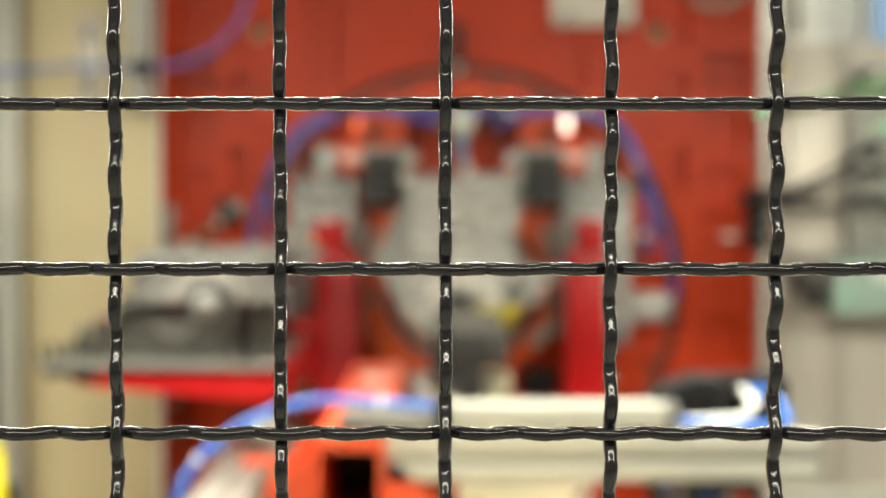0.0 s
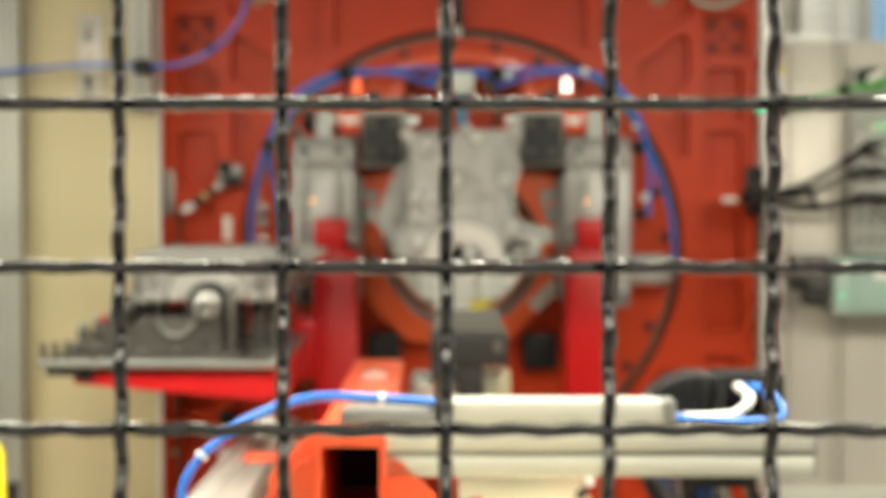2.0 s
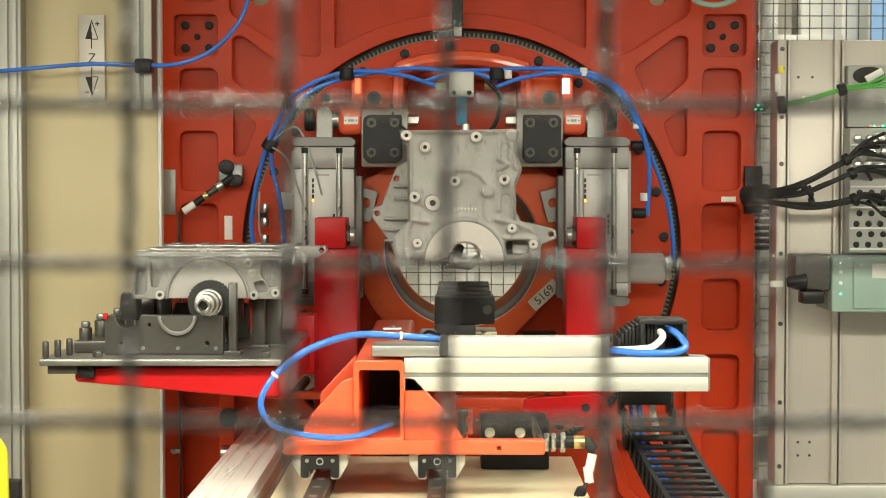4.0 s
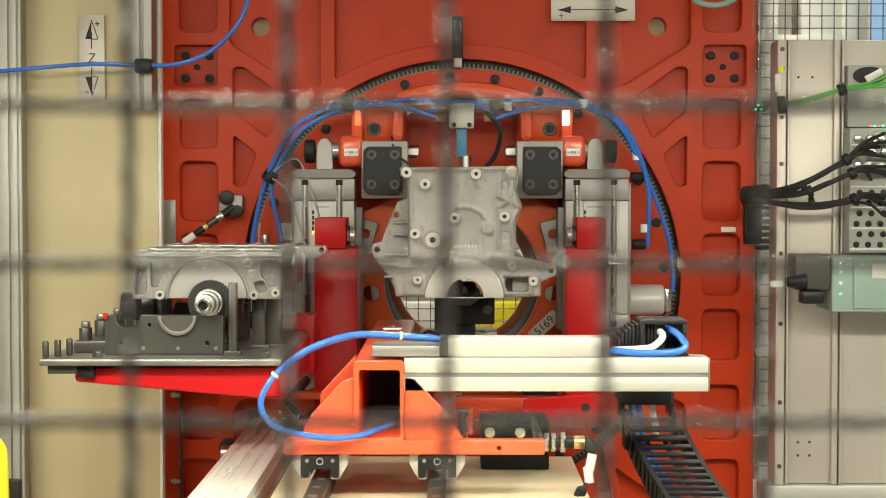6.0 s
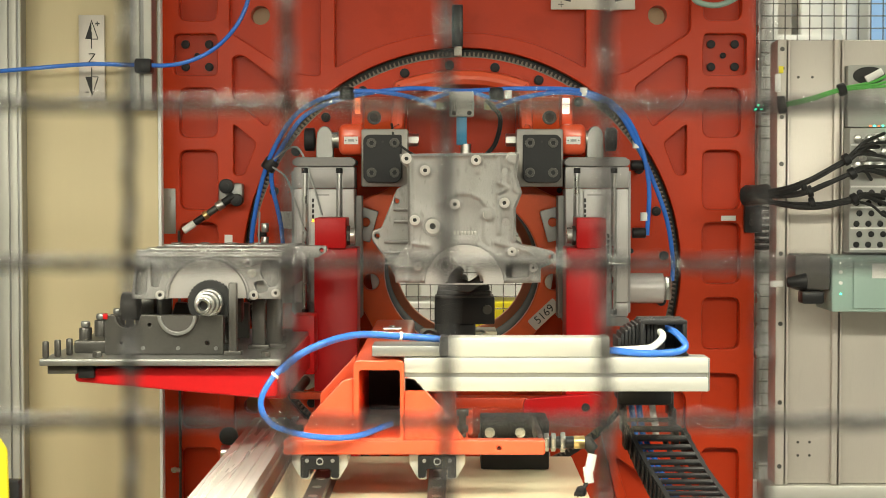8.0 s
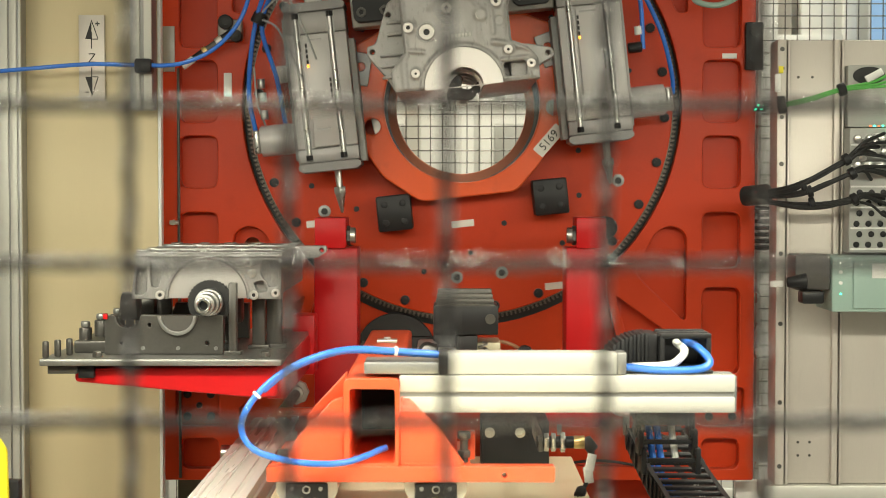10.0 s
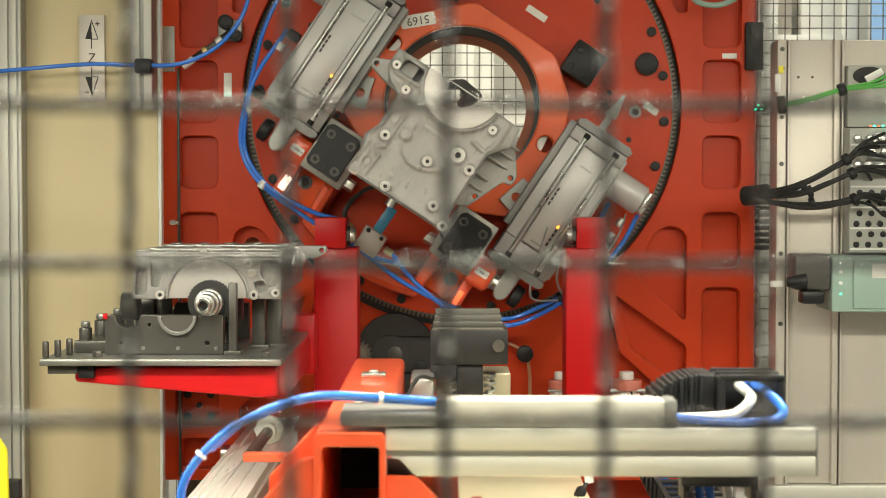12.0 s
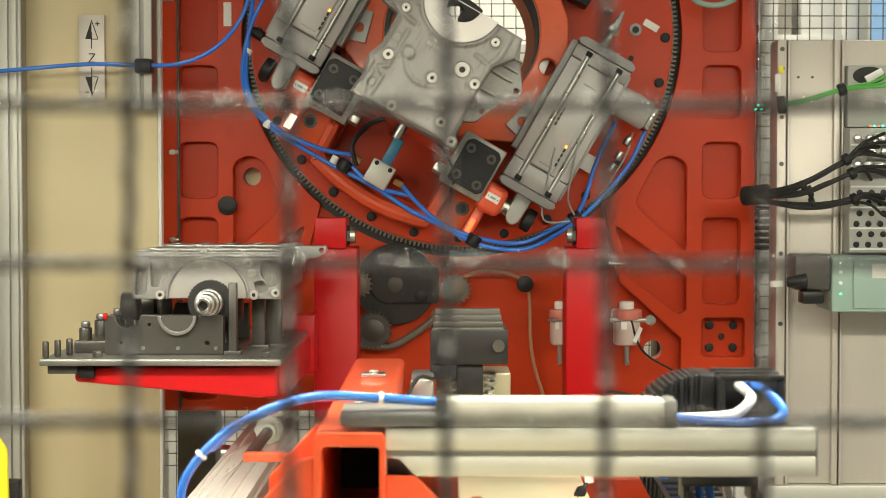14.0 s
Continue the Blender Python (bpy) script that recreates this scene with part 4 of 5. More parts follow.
    part("blue_hose", hose(B(), [(200, 16, -205), (240, 8, -208), (276, 6, -207), (292, 8, -203), (294, 12, -195), (282, 26, -182), (272, 60, -180)], 4.5, 10, 8), BLUE, t)
    part("white_hose", hose(B(), [(200, 22, -206), (244, 14, -203), (256, 10, -199), (267, 14, -187), (262, 50, -180)], 4.5, 10, 8), WHITE, t)
    # upper end of the cable chain: ribbed dome and open end frame
    loop = part("chain_loop", box(B(), 226, 238, 30, 92, -212, -169, 1.2), BLACK, t, "ribbed black loop of the cable chain")
    for i in range(11):
        x = 178 + i * 4.6
        rise = math.sqrt(max(0.0, 1 - ((228 - x) / 56) ** 2))
        part("chain_rib", box(B(), x, x + 4.1, 28 + 2 * (i % 2), 92, -212, -210 + 42 * rise, 1.2), BLACK, loop)
    for x in (239, 292):
        part("chain_side", box(B(), x, x + 6, 16, 90, -209, -170, 2.5), BLACK, t)
    part("chain_back", box(B(), 240, 297, 90, 94, -209, -172, 1), BLACK, t)
    for y in (16, 44, 72):
        part("chain_bar", box(B(), 240, 298, y, y + 7, -173, -167, 1.5), BLACK, t)
    for i in range(4):
        for dx in (-33, 33):
            part("chain_side", box(B(), 262 + dx + i * 3 - 3.5, 262 + dx + i * 3 + 3.5, 172 - i * 6, 208 - i * 6, -286 - i * 22, -254 - i * 22, 1.2), BLACK, t)
        part("chain_bar", box(B(), 230 + i * 3, 294 + i * 3, 174 - i * 6, 178 - i * 6, -272 - i * 22, -266 - i * 22, 0.8), BLACK, t)
    for x in (-18, -8, 10):
        part("chain_hose", hose(B(), [(262 + x, 190, -256), (264 + x, 186, -290), (270 + x, 176, -340)], 4.2, 8), BLUE if x < 0 else WHITE, t)
    part("chain_mount", box(B(), 226, 300, 44, 200, -256, -246, 2), DARK_STEEL, t)
    part("chain_end", box(B(), 226, 298, 160, 172, -292, -256, 2), BLACK, t)
    for y in (11, 22, 33):
        # darker strips on the closed top imitate the shade in slots
        part("top_slot_strip", box(B(), 206, 321, y - 1.4, y + 1.4, -213.2, -212.4), ALU_DARK, t)
    part("chain_floor", box(B(), 239, 300, 16, 92, -212.5, -209, 1), BLACK, t)
    return t, loop


slide, chain_loop = gripper()


# ---- table, rails, beam and cable chain ----
def bench():
    t = thing("machine_table", BASE, "cream-topped machine table under the slide rails", "table")
    part("tabletop", box(B(), -226, 178, 900, 2450, -420, -392, 2), CREAM, t)
    part("body", box(B(), -220, 170, 920, 2440, -1398, -421, 3), SHEET, t)
    return t


bench()


def rail(x):
    t = thing("guide_rail", BASE, "dark linear guide rail on the table", "rail", "linear guide rails")
    part("rail", slab([(x - 11, -391), (x + 11, -391), (x + 11, -382), (x + 8, -378), (x + 11, -374), (x + 11, -366), (x - 11, -366), (x - 11, -374), (x - 8, -378), (x - 11, -382)], [], 1050, 2440), DARK_STEEL, t)
    cap = finish(rod(B(), (0, 0, 0), (0, 0, 0.8), 5.5, n=14), "rail_cap", STEEL)
    for i in range(22):
        piece("rail_cap", cap, t, Matrix.Translation((x / 1000, 1.09 + i * 0.06, -0.366)))
    return t


rail(-161), rail(-15)


def side_beam():
    t = thing("side_beam", BASE, "long anodised aluminium profile beside the slide", "aluminium profile")
    part("core", box(B(), -308, -247, 1200, 2700, -440, -372, 1), LIT_ALU, t)
    for x in (-311, -291, -272, -253):
        part("flute", box(B(), x, x + 12, 1200, 2700, -372.5, -369.5, 0.6), LIT_ALU, t)
    for z in (-392, -420):
        part("flute", box(B(), -247.5, -243, 1200, 2700, z - 18, z, 0.8), LIT_ALU, t)
    part("stop_screw", rod(B(), (-316, 2440, -386), (-330, 2440, -386), 12, n=12, bevel=2), STEEL, t)
    part("leg", box(B(), -306, -250, 1500, 1560, -1398, -441, 2), LIT_ALU, t)
    part("leg", box(B(), -306, -250, 2500, 2560, -1398, -441, 2), LIT_ALU, t)
    return t


side_beam()


def cable_chain():
    t = thing("cable_chain", BASE, "black plastic cable chain with blue hoses inside", "cable chain")
    # the chain comes down behind the beam and runs forward
    path = [(276, 2252, -334), (284, 2220, -354), (294, 2170, -376), (302, 2110, -390), (306, 2040, -398), (308, 1900, -400), (308, 1740, -400), (308, 1450, -400)]
    pts = []
    for (a, b) in zip(path, path[1:]):
        a, b = Vector(a), Vector(b)
        k = max(1, round((b - a).length / 21))
        pts += [a.lerp(b, i / k) for i in range(k)]
    cheek = finish(box(B(), -0.8, 0.8, -9.6, 9.6, -15, 12, 0.5), "link_side", BLACK)
    bar = finish(box(B(), -33, 33, -4.2, 4.2, -2.2, 2.2, 0.8), "link_bar", BLACK)
    for s in (-36, 36):
        g, rings = B(), []
        for i, p in enumerate(pts):
            d = (pts[min(i + 1, len(pts) - 1)] - pts[max(i - 1, 0)]).normalized()
            up = Vector((0, d.z, -d.y)).normalized()
            rings.append([g.verts.new((p + Vector((s + dx, 0, 0)) + up * h) / 1000) for dx, h in ((-3, -19), (3, -19), (3, 15), (-3, 15))])
        for a, b in zip(rings, rings[1:]):
            for k in range(4):
                g.faces.new((a[k], a[(k + 1) % 4], b[(k + 1) % 4], b[k]))
        g.faces.new(rings[0]), g.faces.new(rings[-1])
        bmesh.ops.recalc_face_normals(g, faces=g.faces)
        part("chain_side", g, BLACK, t)
    for p, q in zip(pts, pts[1:]):
        d = q - p
        ang = math.degrees(math.atan2(d.z, -d.y))
        m = pose(p.x / 1000, p.y / 1000, p.z / 1000, -ang, 0, 0)
        for s in (-39.4, 39.4):
            piece("link_side", cheek, t, m @ Matrix.Translation((s / 1000, 0, 0)))
        piece("link_bar", bar, t, m @ Matrix.Translation((0, 0, 0.013)))
    for x, c in ((-22, BLUE), (-13, BLUE), (12, RUBBER)):
        part("hose", hose(B(), [(p.x + x, p.y, p.z - 6) for p in pts[::2]], 3.8, 8, 2), c, t)
    part("tray", box(B(), 262, 354, 1300, 2150, -1398, -420, 2), SHEET, t)
    return t


cable_chain()


def sensor_post():
    t = thing("proximity_sensor", BASE, "steel proximity sensor with a tagged black cable", "sensor")
    g = B()
    for x, r in ((122, 12), (131, 12), (143, 13)):
        rod(g, (x, 2170, -329), (x + 6, 2170, -329), r, n=6, bevel=1)
    part("nut", g, STEEL, t)
    part("barrel", rod(B(), (112, 2170, -329), (160, 2170, -329), 8, n=18), BLACK, t)
    part("plug", rod(B(), (160, 2170, -329), (174, 2170, -329), 8.5, n=14, bevel=1), BRASS, t)
    part("elbow", rod(B(), (174, 2170, -324), (186, 2169, -340), 8, n=14, bevel=3), RUBBER, t)
    part("cable", hose(B(), [(176, 2170, -329), (184, 2168, -334), (182, 2166, -352), (178, 2160, -375), (166, 2140, -392), (160, 2100, -396), (160, 1950, -402)], 3, 8), RUBBER, t)
    for cx, cz, lean in ((181, -353, 12), (178, -369, -8)):
        tag = part("cable_tag", box(B(), -6, 6, -2, 2, -11, 11, 1), WHITE, t, "white cable tag")
        tag.matrix_basis = pose(cx / 1000, 2.157, cz / 1000, 0, lean, 20)
    part("cable_gland", rod(B(), (169, 2146, -386), (164, 2132, -392), 7, n=12, bevel=2), BLACK, t)
    part("bracket", box(B(), 114, 120, 2162, 2332, -340, -318, 1), DARK_STEEL, t)
    return t


sensor_post()
g = thing("valve_box", BASE, "black control box standing on the table", "control box")
part("body", box(B(), 44, 138, 2330, 2420, -391, -324, 2), BLACK, g)
for x in (56, 98):
    part("screw", rod(B(), (x, 2330, -340), (x, 2326, -340), 7, n=14), STEEL, g)


# ---- red pillars ----
def pillar(x0, x1, s):
    t = thing("red_pillar", BASE, "glossy red painted steel support pillar", "pillar", "red support pillars")
    part("post", box(B(), x0, x1, 2752, 2840, -1398 if s < 0 else -392, -100, 3), RED, t)
    if s > 0:
        part("arm", slab(corners([(120, -380), (x1 - 16, -392), (x1 + 4, -378), (x1 + 4, -352), (x1 - 16, -336), (120, -344)], 12), [], 2735, 2751, 2), RED, t)
        part("cross_beam", box(B(), -147, 200, 2800, 2836, -390, -350, 3), RED_ORANGE, t)
        part("screw", rod(B(), (221, 2735, -358), (221, 2732, -358), 7, n=12), RUBBER, t)
    a, b = (x0 + 2, x1 - 18) if s < 0 else (x0 + 16, x1 - 2)
    part("head", box(B(), a, b, 2742, 2830, -101, -51, 2.5), RED, t)
    x = b if s < 0 else a
    part("stop_bolt", rod(B(), (x, 2760, -80), (x - s * 15, 2760, -80), 13, n=20, bevel=2), STEEL, t, "steel stop bolt")
    part("stop_nut", rod(B(), (x, 2760, -80), (x - s * 6, 2760, -80), 16, n=6, bevel=1), DARK_STEEL, t)
    return t


pillar(-220, -149, -1), pillar(190, 256, 1)

# ---- pallet with its fixture and the lying block ----
def pallet():
    t = thing("pallet_bracket", BASE, "red painted bracket carrying a steel pallet plate", "bracket")
    part("wedge", slab(corners([(-506, -246), (-232, -244), (-232, -284), (-260, -286), (-506, -264)], 6), [], 2280, 2740, 3), RED, t)
    part("web", box(B(), -250, -222, 2300, 2760, -290, -236, 3), RED, t)
    part("back_web", box(B(), -250, -214, 2690, 2750, -300, -205, 3), RED, t)
    p = thing("pallet_plate", BASE, "ground steel pallet plate with rounded edges", "plate")
    part("plate", box(B(), -548, -224, 2255, 2745, -240, -231, 1.6), GROUND_STEEL, p, "bright ground steel plate")
    part("under_plate", box(B(), -540, -500, 2268, 2700, -252, -240.5, 1), DARK_STEEL, p)
    part("slot_piece", box(B(), -499, -478, 2270, 2300, -258, -241, 1), BLACK, p)
    for x, y in ((-542, 2268), (-531, 2290), (-520, 2312)):
        part("pin", rod(B(), (x, y, -231), (x, y, -208), 4.5, n=14, bevel=2), DARK_STEEL, p)
    for x, y in ((-476, 2285), (-248, 2285), (-250, 2520)):
        part("screw", rod(B(), (x, y, -231), (x, y, -223), 7, n=6, bevel=1), DARK_STEEL, p)
    f = thing("workpiece_fixture", BASE, "dark steel fixture with half-round cradles on the pallet", "fixture")
    wall = [(-473, -230), (-310, -230), (-310, -177), (-352, -177), (-397, -177), (-422, -176)]
    wall += [(-441 + 17 * math.cos(radians(q)), -178 + 17 * math.sin(radians(q))) for q in range(0, -181, -20)] + [(-464, -176), (-473, -178)]
    part("front_cradle", slab(wall, [circle(-411, -190, 2.6, 12), circle(-332, -215, 3.2, 12), circle(-450, -215, 2.2, 12)], 2318, 2336, 1), DARK_STEEL, f)
    half = circle(-372, -177, 27, 20, 180, 360)
    part("half_round_liner", slab(half + circle(-372, -177, 22, 18, 180, 360)[::-1], [], 2310, 2320, 1), GROUND_STEEL, f, "worn half-round liner")
    part("seat_face", slab(circle(-372, -177, 22, 18, 180, 360), [], 2314, 2319), JAW, f)
    for x in (-420, -372, -320):
        part("cross_bolt", rod(B(), (x, 2318, -222), (x, 2315, -222), 3, n=6), GROUND_STEEL, f)
    part("rear_cradle", slab([(x * 0.98, z) for x, z in wall], [], 2560, 2580, 1), DARK_STEEL, f)
    for x0, x1, y, z in ((-302, -291, 2312, -132), (-352, -338, 2420, -150), (-280, -262, 2400, -152), (-262, -240, 2420, -152), (-330, -316, 2480, -150), (-420, -400, 2430, -160)):
        part("post", box(B(), x0, x1, y, y + 16, -230, z, 1.5), DARK_STEEL, f)
        part("post_foot", box(B(), x0 - 6, x1 + 6, y - 4, y + 22, -231, -225, 1), DARK_STEEL, f)
    for x, y, h, r in ((-508, 2360, 34, 9), (-498, 2420, 40, 10), (-484, 2470, 44, 10), (-470, 2380, 38, 8), (-476, 2520, 60, 6), (-460, 2540, 46, 12)):
        b = rod(B(), (x, y, -231), (x, y, -231 + h), r, n=18, bevel=2)
        pin = part("locating_pin", b, DARK_STEEL, f)
        part("pin_cap", rod(B(), (x, y, -231 + h), (x, y, -222 + h), r * 0.75, n=16, bevel=2.5), GROUND_STEEL, pin)
        part("pin_nut", rod(B(), (x, y, -231 + h * 0.1), (x, y, -231 + h * 0.42), r * 1.3, n=6, bevel=1), DARK_STEEL, pin)
    for x, y in ((-452, 2400), (-440, 2470), (-430, 2540)):
        part("roller", rod(B(), (x - 12, y, -170), (x + 12, y, -170), 20, n=24, bevel=2), DARK_STEEL, f)
    part("foot_strip", box(B(), -520, -460, 2340, 2640, -231, -214, 2), DARK_STEEL, f)
    part("marker", box(B(), -474, -468, 2312, 2318, -182, -174, 1), RED, f)


pallet()


def lying_block():
    t = thing("engine_block_lying", BASE, "cast aluminium engine block lying on the dark fixture", "engine block")
    t.name = "engine_block"
    arch = [(-336 + 56 * math.cos(radians(a)), -156 + 56 * math.sin(radians(a))) for a in range(0, 181, 10)]
    front = [(-442, -157), (-392, -157)] + arch[::-1] + [(-280, -157), (-233, -157), (-233, -93), (-435, -93)]
    pockets = [corners([(-434, -113), (-421, -113), (-421, -146), (-426, -151), (-437, -151)], 4), corners([(-416, -103), (-404, -103), (-398, -118), (-404, -140), (-414, -140)], 4),
               corners([(-262, -103), (-238, -103), (-238, -138), (-250, -141), (-262, -124)], 5), corners([(-272, -134), (-256, -130), (-252, -146), (-266, -148)], 4)]
    part("front_wall", slab(front, pockets, 2350, 2364, 1.6), CAST, t)
    part("inner_wall", slab(front, [], 2364.5, 2374), CAST, t)
    part("bearing_wall", slab(circle(-336, -156, 57, 36, 0, 180), [circle(-330, -160, 24, 24, 8, 172)], 2353, 2376, 1), MACHINED, t, "bright machined bearing wall")
    # black disc on the wall gives the oil hole its shade
    part("oil_hole_dark", rod(B(), (-357, 2354.5, -118), (-357, 2353.4, -118), 3, n=12), RUBBER, t)
    part("arch_rim", hose(B(), [(-336 + 57 * math.cos(radians(a)), 2350, -156 + 57 * math.sin(radians(a))) for a in range(0, 181, 10)], 2.6, 8, 2), CAST, t)
    part("side_wall", box(B(), -436, -424, 2372, 2690, -150, -94, 2), CAST, t)
    part("side_wall", box(B(), -246, -233, 2372, 2690, -150, -94, 2), CAST, t)
    part("deck", slab(corners([(-437, -98), (-232, -98), (-232, -91), (-437, -91)], 2, 1), [], 2356, 2700, 1), CAST, t)
    part("ear", slab(corners([(-233, -112), (-200, -108), (-186, -100), (-186, -90), (-233, -90)], 3), [circle(-193, -97, 3.5, 12)], 2560, 2580, 1), CAST, t)
    rng = random.Random(8)
    for i in range(5):
        for x in (-428, -385, -343, -300, -240):
            y = 2374 + i * 72 + rng.uniform(-8, 8)
            part("deck_boss", rod(B(), (x, y, -91), (x, y, -88.5), rng.uniform(6, 11), n=16, bevel=0.6), GROUND_STEEL, t)
    part("deck_rail", box(B(), -420, -250, 2400, 2404, -92, -88, 1), GROUND_STEEL, t)
    part("deck_rail", box(B(), -425, -240, 2540, 2545, -92, -88, 1), GROUND_STEEL, t)
    for x, z, r in ((-429, -104, 5.5), (-401.5, -151, 6.5), (-279.5, -106, 6), (-271.5, -151, 6.5), (-241, -148, 6)):
        part("boss", slab(circle(x, z, r, 20), [circle(x, z, r * 0.42, 12)], 2345, 2352, 0.9), MACHINED, t, "bright machined boss")
        # the boss's bore is blackened with a disc instead of being deep
        part("bore", rod(B(), (x, 2351, z), (x, 2349, z), r * 0.42, n=12), RUBBER, t)
    part("core_plug", rod(B(), (-274, 2351, -121), (-274, 2346.5, -121), 6, n=20, bevel=0.8), CAST_FACE, t)
    part("edge_rib", box(B(), -437, -232, 2346.5, 2351, -98, -94.5, 1.4), CAST, t)
    for x, y in ((-410, 2430), (-360, 2450), (-310, 2430), (-270, 2460), (-385, 2520), (-330, 2530), (-285, 2560), (-400, 2610), (-320, 2620)):
        # flat black discs on the deck imitate the shade of open ports
        part("oil_port_dark", rod(B(), (x, y, -91), (x, y, -90.2), 9, n=14), RUBBER, t)
    c = part("crankshaft", rod(B(), (-330, 2600, -160), (-330, 2300, -160), 17, n=28, bevel=2), GROUND_STEEL, t, "bright steel crankshaft end")
    teeth = []
    for i in range(36):
        for f, r in ((0, 29.5), (0.5, 31.5)):
            a = 2 * math.pi * (i + f) / 36
            teeth.append((-330 + r * math.cos(a), -160 + r * math.sin(a)))
    part("sprocket", slab(teeth, [], 2330, 2342, 0.5), RUBBER, c)
    part("cam_lobe", slab(corners([(-346, -176), (-314, -176), (-322, -198), (-330, -204), (-336, -198)], 5), [], 2332, 2341, 1), RUBBER, c)
    part("collar", rod(B(), (-330, 2331, -160), (-330, 2318, -160), 19.5, n=32, bevel=2), GROUND_STEEL, c)
    for y in (2314, 2308, 2303):
        part("ring", slab(circle(-330, -160, 18 - (2314 - y) * 0.2, 28), [circle(-330, -160, 13, 24)], y, y + 3, 0.8), STEEL, c)
    part("nose", rod(B(), (-330, 2300, -160), (-330, 2278, -160), 14, n=28, bevel=1.5), GROUND_STEEL, c)
    g = slab(circle(-330, -160, 10.5, 28), [circle(-330, -160, 6.5, 24)], 2262, 2279, 1)
    part("nose_bore", g, STEEL, c)
    # black disc closes the nose bore and stands for its inner shade
    part("bore_dark", rod(B(), (-330, 2277, -160), (-330, 2276, -160), 7, n=20), RUBBER, c)
    part("crank_web", box(B(), -368, -300, 2450, 2480, -200, -130, 8), DARK_STEEL, c)
    return t


lying_block()


# ---- left: pale panel, posts, sign, hose ----
def left_side():
    structure("panel_west", box(B(), -1300, -498, 2900, 2918, -1398, 900, 1), PANEL, "pale plain birch-faced partition panel", BASE)
    structure("trim", box(B(), -497.5, -492, 2897, 2920, -1398, 900, 1), WHITE, "white edge trim of the panel", BASE)
    p = thing("profile_post", BASE, "grooved aluminium profile post", "post", "profile posts")
    for x0, x1 in ((-760, -738), (-735, -723), (-720, -716)):
        part("flute", box(B(), x0, x1, 2838, 2844, -1398, 900, 1), ALU, p)
    part("core", box(B(), -758, -717, 2842, 2880, -1398, 900, 1), ALU_DARK, p)
    p = thing("profile_rail", BASE, "short vertical aluminium profile ending above the pallet", "post", "profile posts")
    for x0, x1 in ((-530, -514), (-507, -494)):
        part("flute", box(B(), x0, x1, 2820, 2826, 128, 900, 1), ALU, p)
    part("core", box(B(), -530, -494, 2825, 2870, 128, 900, 1), ALU_DARK, p)
    s = thing("axis_sign", BASE, "grey sign with a Z and up and down arrows", "sign")
    part("plate", box(B(), -630, -586, 2890, 2898, 145, 291, 1), SHEET, s)
    a = B()
    for z0, z1, tip in ((224, 226, 282), (212, 210, 154)):
        d = 1 if tip > 220 else -1
        box(a, -608.8, -607.2, 2888.8, 2889.8, min(tip, 218 + d * 16), max(tip - d * 20, 218 + d * 16))
        vs = [a.verts.new((x / 1000, 2.8890, z / 1000)) for x, z in ((-608, tip), (-619, tip - d * 32), (-608, tip - d * 32))]
        a.faces.new(vs)
        for q, r in (((-608, tip), (-597, tip - d * 32)), ((-608, tip - d * 32), (-597, tip - d * 32))):
            rod(a, (q[0], 2889.4, q[1]), (r[0], 2889.4, r[1]), 0.7, n=6)
    for q, r in (((-613, 225), (-602, 225)), ((-602, 225), (-613, 211)), ((-613, 211), (-602, 211)), ((-602, 276), (-594, 276)), ((-598, 272), (-598, 280)), ((-619, 160), (-613, 160))):
        rod(a, (q[0], 2889.4, q[1]), (r[0], 2889.4, r[1]), 0.9, n=6)
    part("print", a, INK, s, "black arrows with Z, plus and minus")
    h = thing("air_hose", BASE, "thin blue air hose crossing the panel in a sweep", "hose")
    part("hose", hose(B(), [(-800, 2810, 186), (-720, 2806, 192), (-600, 2802, 201), (-520, 2800, 200), (-450, 2802, 201), (-392, 2806, 224), (-350, 2812, 268), (-330, 2818, 320), (-322, 2822, 380), (-320, 2826, 520)], 3.6, 10, 10), BLUE, h)
    c = box(B(), -518, -490, 2790, 2822, 186, 210, 4)
    part("hose_clip", c, BLACK, h, "black hose clip on the profile")
    y = thing("yellow_guard", BASE, "yellow painted guard corner", "guard")
    part("plate", slab(corners([(-700, -1398), (-523, -1398), (-519, -500), (-524, -312), (-534, -296), (-700, -290)], 4), [], 1990, 2000, 1), YELLOW, y)
    part("bracket", box(B(), -540, -512, 2001, 2020, -420, -350, 2), BLACK, y)
    c = thing("cabinet_corner", BASE, "grey cabinet edge with a small window", "cabinet")
    part("body", box(B(), -900, -768, 2760, 2890, -1398, 900, 3), GREY, c)
    part("door", box(B(), -890, -772, 2750, 2760, -300, 400, 2), SHEET, c)


left_side()


